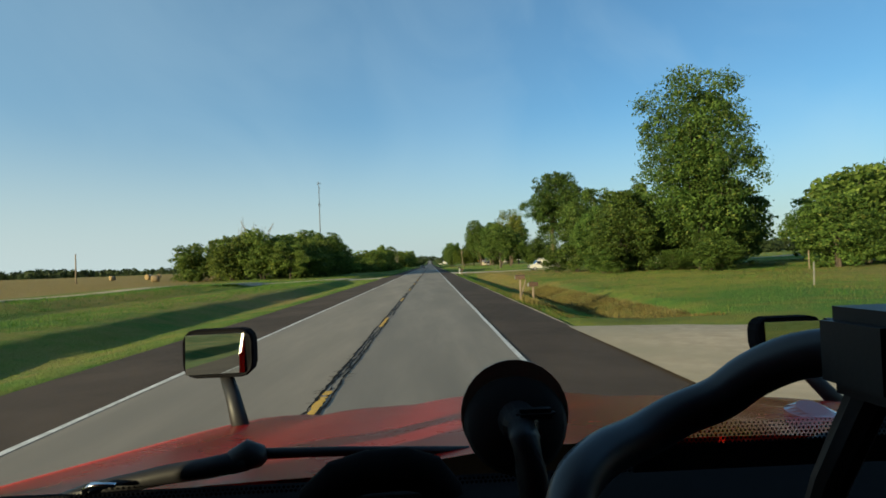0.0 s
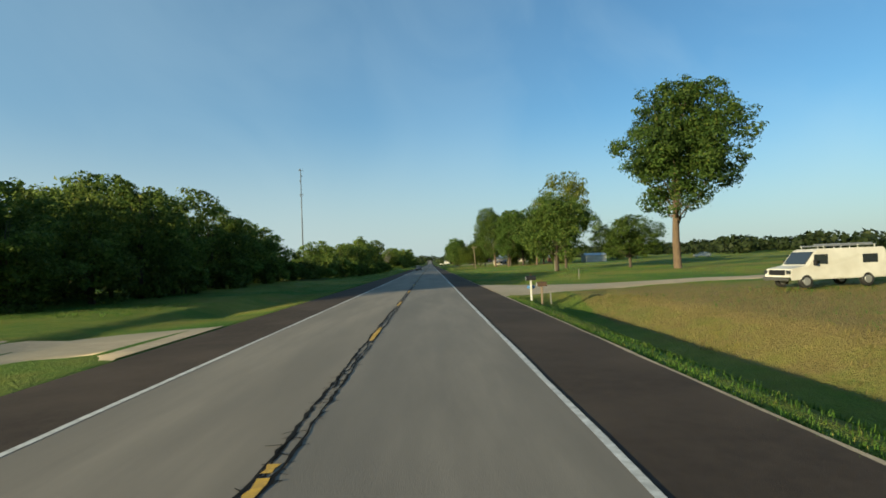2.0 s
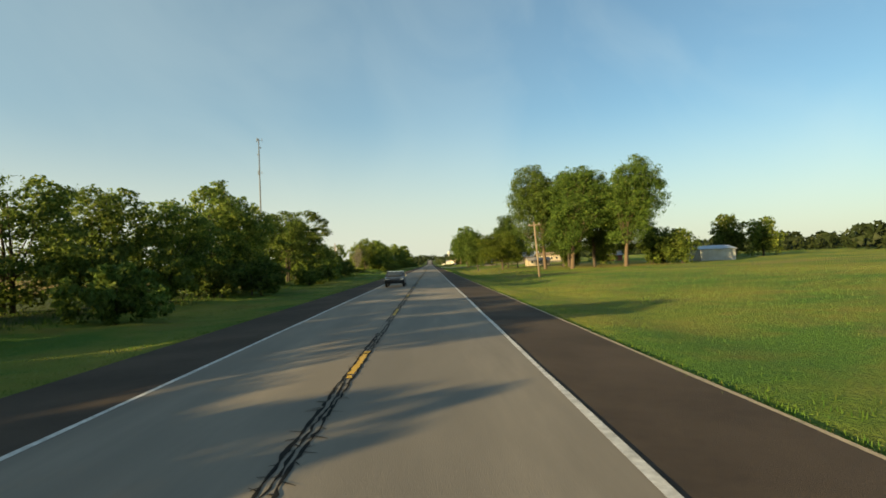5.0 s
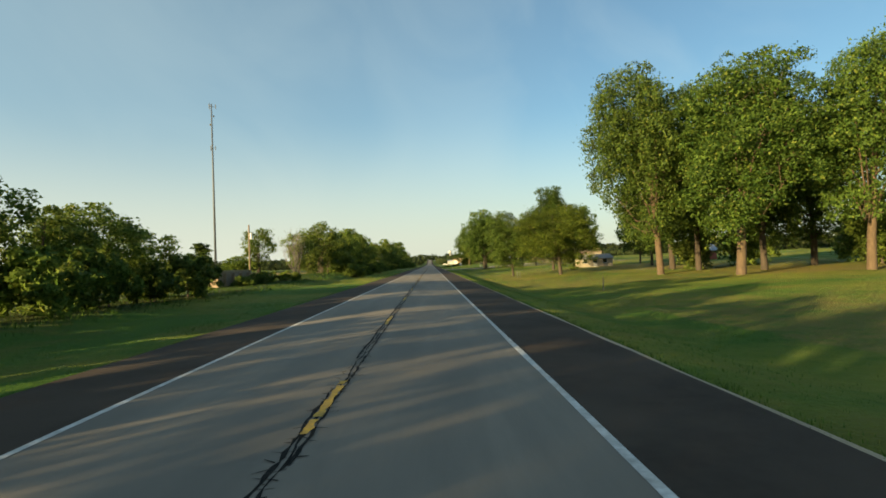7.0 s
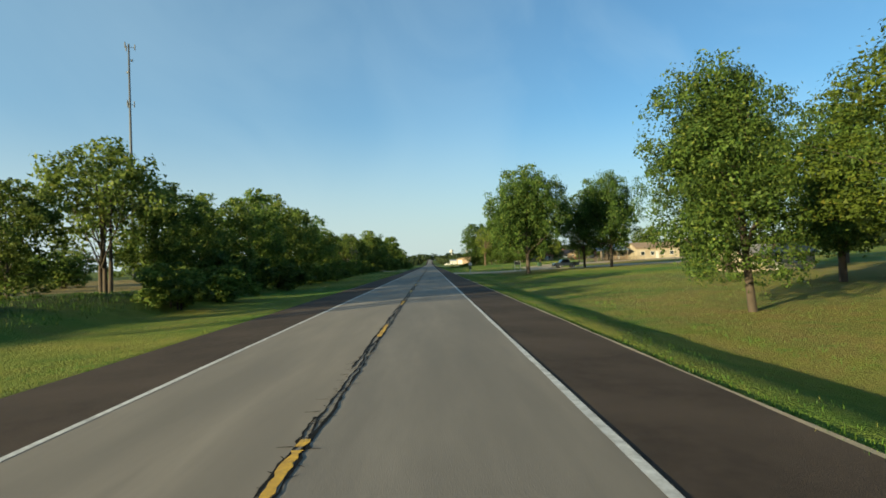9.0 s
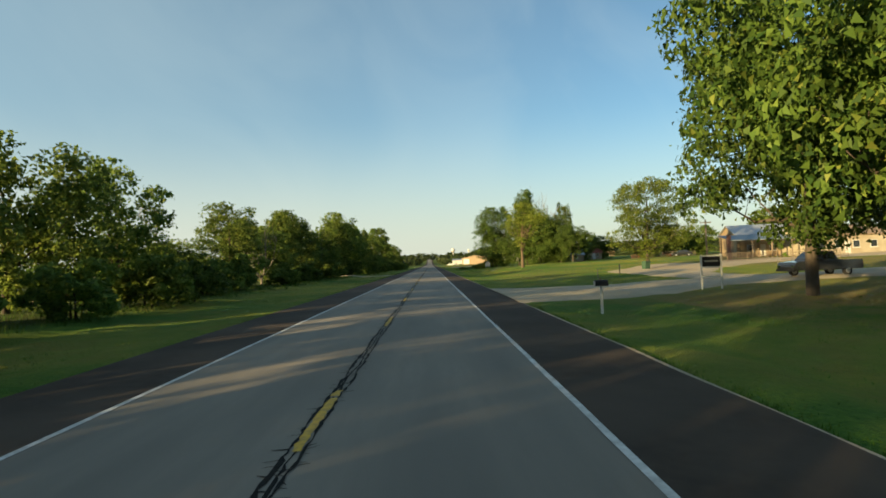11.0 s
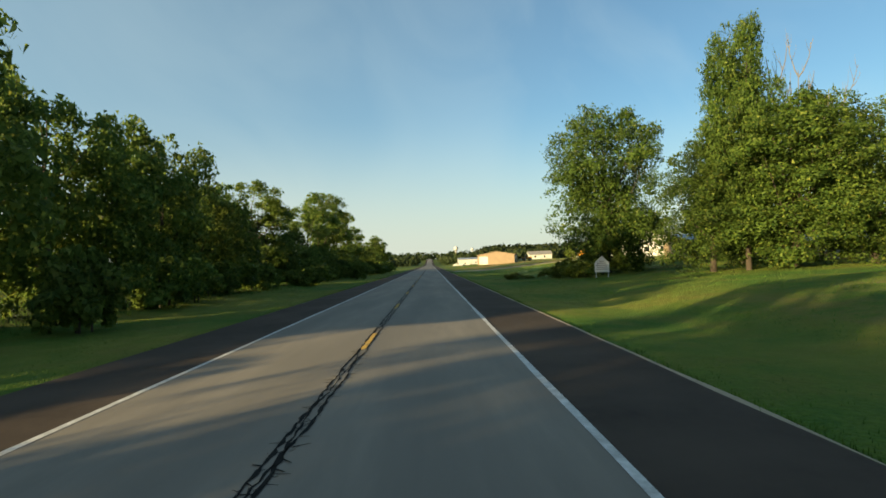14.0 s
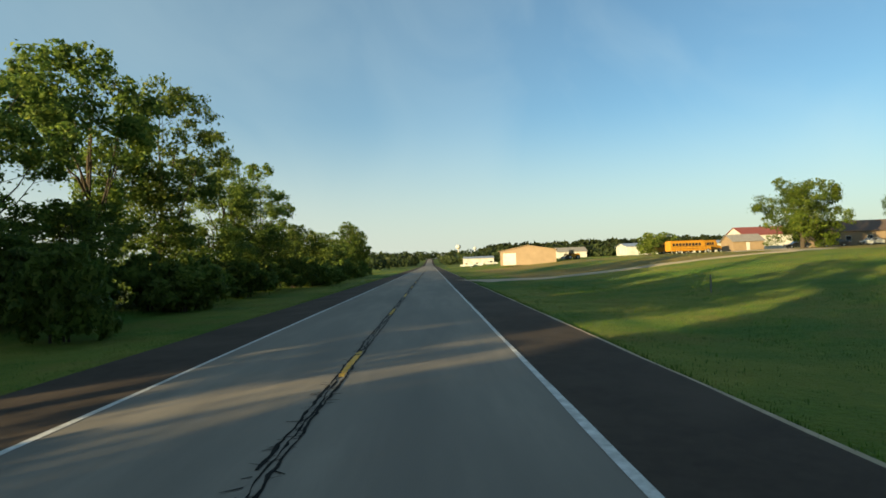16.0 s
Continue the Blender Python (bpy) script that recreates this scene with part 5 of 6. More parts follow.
def car(name, x, y, turn, paint, label, category="car", pickup=False):
    root = thing(name, pose(x, y, max(lay(x, y), -0.08) + 0.02, 0, 0, turn), label, category)
    prof = ([(-2.7, 0.45), (2.6, 0.45), (2.7, 0.8), (2.55, 1.05), (1.35, 1.15), (0.75, 1.75), (-0.55, 1.78), (-0.75, 1.15), (-2.7, 1.12)] if pickup else
            [(-2.3, 0.35), (2.2, 0.35), (2.3, 0.65), (2.1, 0.85), (1.1, 0.98), (0.4, 1.45), (-0.9, 1.48), (-1.8, 1.05), (-2.3, 0.98)])
    part("body", hull(prof, 0.92, 0.25, 1.0), paint, root)
    top = 1.15 if pickup else 1.0
    hi = 1.68 if pickup else 1.38
    for s in (-1, 1):
        part("side_window", blk(s * 0.80, -0.5, top + 0.05, s * 0.895, 0.55, hi - 0.06, 0.02), M_GLASS, root)
        part("headlight", blk(s * 0.68 - 0.16, 2.15 if not pickup else 2.6, 0.68, s * 0.68 + 0.16, 2.30 if not pickup else 2.72, 0.84, 0.02), M_CHROME, root)
        part("tail_light", blk(s * 0.75 - 0.1, -2.33 if not pickup else -2.73, 0.75, s * 0.75 + 0.1, -2.25 if not pickup else -2.65, 0.95, 0.01), M_REDLENS, root)
        for wy in (1.45, -1.45):
            wheel(root, s * 0.8, wy, 0.34, 0.22)
    a, c = ((1.35, 1.15), (0.75, 1.75)) if pickup else ((1.1, 0.98), (0.4, 1.45))
    wind = blk(-0.7, -0.015, -0.3, 0.7, 0.015, 0.3, 0.01)
    ang = math.degrees(math.atan2(a[0] - c[0], c[1] - a[1]))
    bmesh.ops.transform(wind, matrix=pose(0, (a[0] + c[0]) / 2 + 0.015, (a[1] + c[1]) / 2 + 0.015, ang), verts=wind.verts)
    part("windscreen", wind, M_GLASS, root)
    part("bumper", blk(-0.9, 2.2 if not pickup else 2.62, 0.4, 0.9, 2.36 if not pickup else 2.8, 0.58, 0.03), M_BLACK, root)
    return root


car("car", -1.85, 244.5, 180, M_DARKCAR, "dark saloon car on the oncoming lane")
for p in [(16.5, 838, 80), (21, 842, 85), (26.5, 838, 95)]:
    car("pickup_truck", *p, M_WHITE, "white pickup truck parked by the highway", "pickup truck", True)
car("car", 76.5, 722, 80, M_DARKCAR, "dark car parked in the yard by the tree")
car("car", 82, 719, 60, M_DARKCAR, "dark car parked in the yard by the tree")
car("car", 93.5, 724, 95, M_WHITE, "white car parked on the yard gravel")
car("car", 64, 556, 75, M_DARKCAR, "dark car parked on the grass")
car("pickup_truck", 30, 460, 95, M_DARKCAR, "dark pickup truck parked near the house", "pickup truck", True)
for p in [(78, 230, 60), (88, 545, 80)]:
    car("car", *p, M_WHITE, "white car parked far across the grass")


def bus(x, y, turn, long=10.5):
    root = thing("school_bus", pose(x, y, lay(x, y) + 0.05, 0, 0, turn), "yellow school bus with black bands parked in the yard", "bus", "parked school buses")
    h = long / 2
    part("body", hull([(-h, 0.6), (h - 1.5, 0.6), (h - 1.5, 2.0), (h - 1.8, 2.85), (h - 2.1, 3.0), (-h + 0.15, 3.0), (-h, 2.8)], 1.2), M_BUS, root)
    part("hood", hull([(h - 1.55, 0.55), (h, 0.55), (h, 1.2), (h - 0.3, 1.55), (h - 1.55, 1.75)], 1.05), M_BUS, root)
    for s in (-1, 1):
        for i in range(9):
            yy = -h + 0.5 + i * (long - 3.0) / 9
            part("window", blk(s * 1.18, yy, 1.75, s * 1.215, yy + 0.62, 2.4, 0.01), M_GLASS, root)
        for z in (1.05, 1.5):
            part("band", blk(s * 1.19, -h + 0.1, z, s * 1.212, h - 1.7, z + 0.08), M_BLACK, root)
        for wy in (h - 0.8, -h + 2.2):
            wheel(root, s * 1.0, wy, 0.5, 0.3)
    part("windscreen", blk(-1.0, h - 1.62, 1.85, 1.0, h - 1.53, 2.6, 0.02), M_GLASS, root)
    part("bumper", blk(-1.15, h - 0.05, 0.5, 1.15, h + 0.12, 0.75, 0.02), M_BLACK, root)


bus(63.0, 741, -82, 10.5)
bus(70.5, 749, -72, 10)
bus(66, 757, -85, 10)


def loader(x, y):
    """Yellow wheel loader in the yard."""
    root = thing("wheel_loader", pose(x, y, lay(x, y), 0, 0, 100), "yellow wheel loader parked beside the warehouse", "loader")
    part("body", hull([(-2.2, 0.7), (0.6, 0.7), (0.6, 1.3), (-0.4, 1.7), (-2.2, 1.7)], 0.9), M_BUS, root)
    part("cab", hull([(-0.6, 1.3), (0.6, 1.3), (0.5, 2.8), (-0.5, 2.8)], 0.7), M_GLASS, root)
    part("arm", tube(bmesh.new(), [(0, 0.4, 1.3), (0, 1.8, 1.6), (0, 2.7, 0.7)], [0.2, 0.18, 0.15], 8), M_BUS, root)
    part("bucket", hull([(2.5, 0.2), (3.4, 0.2), (2.7, 1.0), (2.5, 0.9)], 1.2), M_GALV, root)
    for s in (-1, 1):
        for wy in (0.9, -1.5):
            wheel(root, s * 0.95, wy, 0.65, 0.45)


loader(43, 772)


def water_tower(x, y, high):
    root = thing("water_tower", pose(x, y, lay(x, y)), "white water tower far off above the trees", "water tower")
    part("stem", tube(bmesh.new(), [(0, 0, -1), (0, 0, high * 0.2), (0, 0, high * 0.72)], [1.6, 0.9, 0.9], 16), M_WHITE, root, smooth=True)
    a = np.linspace(-math.pi / 2, math.pi / 2, 12)
    part("tank", tube(bmesh.new(), [(0, 0, high * 0.85 + high * 0.15 * math.sin(v)) for v in a], [max(0.2, 3.6 * math.cos(v)) for v in a], 20), M_WHITE, root, smooth=True)


water_tower(42, 1400, 23)
water_tower(98, 1800, 22)


def church_sign(x, y, turn):
    """White board with a pointed top on two posts."""
    root = thing("roadside_sign", pose(x, y, lay(x, y), 0, 0, turn), "white house-shaped sign board with rows of lettering", "sign")
    bm = bmesh.new()
    prof = [(-0.72, 0.55), (0.72, 0.55), (0.72, 1.5), (0, 2.25), (-0.72, 1.5)]
    f = [[bm.verts.new((px, yy, pz)) for px, pz in prof] for yy in (-0.04, 0.04)]
    for k in range(5):
        bm.faces.new((f[0][k], f[0][(k + 1) % 5], f[1][(k + 1) % 5], f[1][k]))
    bm.faces.new(f[0][::-1])
    bm.faces.new(f[1])
    bmesh.ops.recalc_face_normals(bm, faces=bm.faces)
    board = part("board", bm, M_WHITE, root)
    for z, w in ((1.62, 0.5), (1.42, 0.9), (1.22, 1.1), (1.02, 1.0), (0.82, 1.1)):
        part("text_bar", blk(-w / 2, -0.047, z, w / 2, -0.041, z + 0.085), M_ROOF, board)
    for s in (-0.6, 0.6):
        part("post", blk(s - 0.04, -0.03, -0.3, s + 0.04, 0.03, 0.56, 0.008), M_WHITE, root)


church_sign(19.2, 590.9, -18)


def yard_sign(x, y, turn):
    """A white timber frame with a dark panel."""
    root = thing("yard_sign", pose(x, y, lay(x, y), 0, 0, turn), "white-framed dark sign panel on two posts by the driveway", "sign")
    for s in (-0.58, 0.58):
        part("post", blk(s - 0.05, -0.05, -0.3, s + 0.05, 0.05, 2.15, 0.01), M_WHITE, root)
    for z in (0.75, 1.35, 2.05):
        part("rail", blk(-0.53, -0.03, z - 0.05, 0.53, 0.03, z + 0.05, 0.008), M_WHITE, root)
    panel = part("panel", blk(-0.53, -0.015, 1.4, 0.53, 0.015, 2.0, 0.004), M_BLACK, root)
    part("text_bar", blk(-0.4, -0.021, 1.68, 0.4, -0.016, 1.78), M_GALV, panel)


yard_sign(18.9, 454, -10)


def trash_bin(x, y):
    root = thing("trash_bin", pose(x, y, lay(x, y), 0, 0, 20), "dark green lidded bin beside a tree trunk", "bin")
    green = surf("green_bin_plastic", (0.02, 0.05, 0.03), (0.03, 0.07, 0.04), 4, 0.6, 0.05, 30)
    part("body", hull([(-0.38, 0.0), (0.38, 0.0), (0.45, 1.0), (-0.45, 1.0)], 0.42), green, root)
    part("lid", hull([(-0.48, 1.0), (0.48, 1.0), (0.44, 1.12), (-0.46, 1.18)], 0.46), green, root)


trash_bin(31.8, 497.2)


def panel_fence(x, y, turn, long, high, bars, material, label, name="fence_panel", group="corral panels"):
    root = thing(name, pose(x, y, lay(x, y), 0, 0, turn), label, "fence", group)
    for i in range(bars):
        z = high * (0.25 + 0.75 * i / (bars - 1))
        part("rail", rod((0, 0, z), (long, 0, z), 0.03, sides=6), material, root)
    k = max(2, int(long / 2.4) + 1)
    for i in range(k):
        part("upright", rod((long * i / (k - 1), 0, -0.2), (long * i / (k - 1), 0, high + 0.05), 0.04, sides=6), material, root)


for x, y, t in [(62, 585, 5), (66, 590, 12), (72, 592, 0)]:
    panel_fence(x, y, t, 5, 1.5, 5, M_REDPIPE, "red steel pipe corral panel on grass")
for x, y, t in [(58, 560, 8), (66, 566, -5), (74, 556, 20)]:
    panel_fence(x, y, t, 6, 1.5, 5, M_POLE, "brown pipe corral panel on grass")
panel_fence(-31, 548, 10, 4.2, 1.3, 5, M_POLE, "brown field gate between posts", "field_gate", "field gates")
panel_fence(-31, 343, 0, 9, 1.2, 4, M_POLE, "weathered wooden rail fence", "rail_fence", "rail fences")
panel_fence(53, 498, 5, 9, 1.4, 4, M_POLE, "weathered wooden rail fence", "rail_fence", "rail fences")
panel_fence(46, 509, 4, 8, 1.4, 5, M_POLE, "weathered wooden rail fence", "rail_fence", "rail fences")
panel_fence(49, 494, 12, 10, 1.3, 4, M_POLE, "weathered wooden rail fence", "rail_fence", "rail fences")
panel_fence(44, 504, -5, 9, 1.4, 4, M_POLE, "weathered wooden rail fence", "rail_fence", "rail fences")


# ---- the truck, standing on the lane where the drive begins ----
def truck():
    red = surf("red_truck_paint", (0.29, 0.007, 0.004), (0.35, 0.010, 0.005), 2.0, 0.26, 0.0, 15, spec=0.05)
    matt = surf("matt_black_vinyl", (0.004, 0.004, 0.0045), (0.008, 0.008, 0.009), 15, 0.9, 0.0, 100, spec=0.04)
    mirror = plain("mirror_glass", (0.50, 0.52, 0.53), 0.015, 1.0)
    lens = plain("red_marker_lens", (0.36, 0.10, 0.08), 0.2, 0.0, 1.0)
    root = thing("truck", pose(2.02, 0, -0.05), "red truck cab with a long hood standing on the lane", "truck")

    def p(name, bm, material, parent=None, label="", smooth=False):
        return part(name, bm, material, parent or root, label, smooth)

    # hood: crowned sheet with a raised middle, rolled sides and nose
    bm = bmesh.new()
    rows = []
    for y in [0.74, 0.95, 1.2, 1.45, 1.7, 1.95, 2.15, 2.3, 2.4, 2.46, 2.5, 2.5]:
        k = len(rows)
        top = 1.795 - 0.187 * (y - 0.72) - (0, 0, 0, 0, 0, 0, 0.004, 0.02, 0.06, 0.13, 0.26, 0.6)[k]
        ring = []
        for u in np.linspace(-1, 1, 33):
            a = abs(u)
            half = 1.06 - 0.05 * max(0, y - 1.6)
            if a <= 0.86:
                s = a / 0.86
                x = math.copysign(half * 0.97 * s, u)
                z = top - 0.034 * s * s + 0.022 * (1 - min(1, (s / 0.34) ** 4)) - 0.012 * math.exp(-((s - 0.72) / 0.06) ** 2)
            else:
                s = (a - 0.86) / 0.14
                x = math.copysign(half * 0.97 + half * 0.03 * math.sin(min(1, s * 2) * math.pi / 2), u)
                z = top - 0.034 - 0.55 * s * s
            ring.append(bm.verts.new((x, y, z)))
        rows.append(ring)
    for r0, r1 in zip(rows, rows[1:]):
        for i in range(len(r0) - 1):
            bm.faces.new((r0[i], r0[i + 1], r1[i + 1], r1[i]))
    bmesh.ops.recalc_face_normals(bm, faces=bm.faces)
    hood = p("hood", bm, red, label="glossy dark red hood", smooth=True)
    for s in (-1, 1):
        if s > 0:
            part("marker_lamp", tube(bmesh.new(), [(s * 0.53, 1.2, 1.675), (s * 0.53, 1.2, 1.705), (s * 0.53, 1.197, 1.714)], [0.054, 0.051, 0.030], 18), lens, hood, "oval pale red marker lamp")
        part("latch", blk(s * 1.06 - 0.02, 1.0, 1.35, s * 1.06 + 0.025, 1.06, 1.5, 0.01), M_BLACK, hood)
    p("grille", blk(-0.62, 2.49, 0.75, 0.62, 2.54, 1.28, 0.03), M_BLACK)
    p("bumper", blk(-1.12, 2.42, 0.42, 1.12, 2.66, 0.74, 0.06), M_CHROME)
    p("cowl", blk(-1.06, 0.60, 1.60, 1.06, 0.74, 1.786, 0.02), matt)
    for s in (-1, 1):
        p("headlight", blk(s * 0.83 - 0.17, 2.44, 0.95, s * 0.83 + 0.17, 2.53, 1.2, 0.03), M_CHROME)
        bm = bmesh.new()
        arc = [(1.72 + 0.66 * math.cos(a), 0.5 + 0.62 * math.sin(a)) for a in np.linspace(0.05, math.pi - 0.05, 13)]
        inner, outer = [], []
        for yy, zz in arc:
            inner.append(bm.verts.new((s * 0.86, yy, zz)))
            outer.append(bm.verts.new((s * 1.17, yy, zz)))
        for i in range(len(arc) - 1):
            bm.faces.new((inner[i], inner[i + 1], outer[i + 1], outer[i]))
        bmesh.ops.solidify(bm, geom=bm.faces[:], thickness=0.03)
        p("fender", bm, red, smooth=True)
        wheel(root, s * 0.99, 1.72, 0.5, 0.28)
        wheel(root, s * 0.99, -2.6, 0.5, 0.5)
        p("frame_rail", blk(s * 0.42 - 0.05, -3.3, 0.55, s * 0.42 + 0.05, 2.4, 0.8, 0.01), M_BLACK)
        p("side_panel", blk(s * 1.12 - 0.03, -1.2, 0.7, s * 1.12 + 0.03, 0.66, 1.74, 0.02), red)
        # unseen slab filling the side window, added to keep sun off the dashboard
        p("window_sunblock", blk(s * 1.10 - 0.05, -1.2, 1.7, s * 1.10 + 0.05, 0.30, 2.66, 0.02), red)
        p("windscreen_pillar", tube(bmesh.new(), [(s * 1.1, 0.66, 1.72), (s * 1.05, 0.2, 2.62)], [0.05, 0.05], 8), red)
    p("back_wall", blk(-1.12, -1.26, 0.7, 1.12, -1.19, 2.68, 0.02), M_BLACK)
    p("roof", blk(-1.14, -1.26, 2.66, 1.14, 0.22, 2.74, 0.04), red)
    p("floor", blk(-1.1, -1.2, 0.86, 1.1, 0.62, 0.94, 0.01), M_BLACK)
    p("firewall", blk(-1.1, 0.54, 0.9, 1.1, 0.6, 1.72, 0.01), M_BLACK)
    p("dash_pad", blk(-0.21, 0.30, 1.70, 1.05, 0.62, 1.829, 0.03), matt)
    dash = p("dashboard", blk(-1.09, 0.22, 1.3, 1.09, 0.63, 1.814, 0.03), matt, label="matt black dashboard")
    bm = bmesh.new()
    tube(bm, [(-0.432, 0.6, 1.790), (-0.424, 0.6, 1.812), (-0.400, 0.6, 1.832), (-0.365, 0.6, 1.840), (-0.325, 0.6, 1.841), (-0.300, 0.6, 1.834), (-0.283, 0.6, 1.814), (-0.278, 0.6, 1.790)],
         [0.016, 0.019, 0.021, 0.022, 0.022, 0.021, 0.019, 0.016], 16)
    part("vent_hood", bm, matt, dash, smooth=True)
    # wipers lying on the cowl
    for x0 in (-0.545, 0.33):
        wp = p("wiper", tube(bmesh.new(), [(x0 - 0.026, 0.750, 1.797), (x0 - 0.016, 0.752, 1.806), (x0, 0.755, 1.813), (x0 + 0.012, 0.758, 1.808), (x0 + 0.018, 0.76, 1.80)],
                              [0.010, 0.017, 0.020, 0.017, 0.009], 16), M_BLACK, smooth=True)
        part("wiper_arm", tube(bmesh.new(), [(x0, 0.76, 1.812), (x0 + 0.06, 0.775, 1.806), (x0 + 0.12, 0.79, 1.80), (x0 + 0.30, 0.80, 1.79)], [0.008, 0.007, 0.007, 0.006], 10), M_BLACK, wp, smooth=True)
        part("wiper_blade", tube(bmesh.new(), [(x0, 0.75, 1.808), (x0 - 0.05, 0.745, 1.801), (x0 - 0.10, 0.74, 1.797), (x0 - 0.19, 0.725, 1.786), (x0 - 0.27, 0.72, 1.768)],
                                  [0.015, 0.014, 0.013, 0.011, 0.005], 10), M_BLACK, wp, smooth=True)
        part("clip", tube(bmesh.new(), [(x0 - 0.19, 0.712, 1.776), (x0 - 0.188, 0.708, 1.794), (x0 - 0.178, 0.706, 1.800), (x0 - 0.150, 0.708, 1.798)], [0.003, 0.004, 0.004, 0.003], 10), M_CHROME, wp, smooth=True)
    # printed band and dots along the lower edge of the windscreen
    p("windscreen_band", blk(-0.06, 0.653, 1.78, 0.34, 0.656, 1.8340, 0.001), matt, label="black printed windscreen edge")
    dots_v, dots_f = [], []
    for j in range(6):
        for i in range(0 if j < 2 else 188, 250):
            x, z = -1.04 + i * 0.0054 + (j % 2) * 0.0027, (1.803 if i < 188 else 1.8355) + j * 0.0044
            r = 0.0024 - 0.00022 * j
            k = len(dots_v)
            dots_v += [(x - r, 0.652, z), (x, 0.652, z - r), (x + r, 0.652, z), (x, 0.652, z + r)]
            dots_f.append((k, k + 1, k + 2, k + 3))
    dots = new("windscreen_dots", mesh_of("windscreen_dots", dots_v, dots_f, matt))
    dots.parent = root
    tagged(dots, "printed black dots edging the windscreen", kind="stuff")

    def shell(cx, y0, y1, cz, w, h, r, shrink=0.78):
        """A rounded housing: rounded rectangles along y, smaller at the far end."""
        b = bmesh.new()
        rings = []
        for y, k in ((y0, 0.90), (y0 - 0.004, 0.96), (y0 + 0.006, 1.0), ((y0 + y1) / 2, 0.97), (y1 - 0.02, shrink), (y1, shrink * 0.6)):
            ring = []
            for qx, qz, a0 in ((1, 1, 0), (-1, 1, 90), (-1, -1, 180), (1, -1, 270)):
                for a in (0, 30, 60, 90):
                    t = radians(a0 + a)
                    ring.append(b.verts.new((cx + k * (qx * (w - r) + r * math.cos(t)), y, cz + k * (qz * (h - r) + r * math.sin(t)))))
            rings.append(ring)
        n = len(rings[0])
        for r0, r1 in zip(rings, rings[1:]):
            for i in range(n):
                b.faces.new((r0[i], r0[(i + 1) % n], r1[(i + 1) % n], r1[i]))
        b.faces.new(rings[0])
        b.faces.new(rings[-1])
        bmesh.ops.recalc_face_normals(b, faces=b.faces)
        return b

    # mirrors on stalks at the hood's sides
    for s, cz, hz in ((-1, 1.783, 0.074), (1, 1.76, 0.06)):
        cx = s * 0.955 - 0.07 if s < 0 else 0.95
        m = p("hood_mirror", shell(cx, 1.90, 2.02, cz, 0.120, hz + 0.009, 0.045), matt, label="black mirror housing on a stalk")
        gl = blk(-0.096, -0.002, -hz + 0.008, 0.096, 0.004, hz - 0.008, 0.001)
        bmesh.ops.transform(gl, matrix=pose(cx - 0.004 if s < 0 else cx + 0.004, 1.889, cz, -2.9, 0, 5.0 if s < 0 else -3), verts=gl.verts)
        part("mirror_glass", gl, mirror, m)
        part("stalk", tube(bmesh.new(), [(cx + 0.01, 1.94, cz - hz), (cx + 0.055, 1.88, cz - 0.14), (cx + 0.11, 1.80, cz - 0.24)], [0.022, 0.024, 0.028], 16), M_BLACK, m, smooth=True)
    return root


truck()


def suction_mount():
    """Camera mount in the cab: a rubber suction cup with a short jointed stem standing on the dashboard."""
    root = thing("suction_mount", pose(1.794, 0.45, 1.883), "black suction cup mount on a jointed stem", "camera mount")
    a = [(0.0, 0.0), (0.004, 0.030), (0.008, 0.038), (0.013, 0.042)]
    bm = tube(bmesh.new(), [(0, d - 0.012, -0.25 * d) for d, r in a], [max(r, 0.012) for d, r in a], 28)
    part("cup", bm, M_RUBBER, root, smooth=True)
    part("rim", tube(bmesh.new(), [(0, 0.003, 0.0015), (0, 0.006, 0.0015)], [0.0442, 0.0442], 28), M_TAN, root, "tan rim of the cup")
    part("hub", tube(bmesh.new(), [(0, -0.010, 0), (0, -0.026, 0.0), (0, -0.034, -0.001)], [0.016, 0.014, 0.008], 16), M_BLACK, root)
    part("lever", blk(-0.004, -0.034, 0.006, 0.026, -0.022, 0.014, 0.003), M_BLACK, root)
    part("stem", tube(bmesh.new(), [(0.0, -0.028, 0.0), (0.001, -0.040, -0.006), (0.003, -0.046, -0.025), (0.006, -0.050, -0.055), (0.008, -0.052, -0.10)], [0.011, 0.0115, 0.0115, 0.011, 0.011], 16), M_BLACK, root, smooth=True)
    for s in (-0.010, 0.016):
        part("pin", rod((s, -0.060, -0.050), (s + 0.003, -0.063, -0.064), 0.0012, sides=6), M_CHROME, root)


suction_mount()


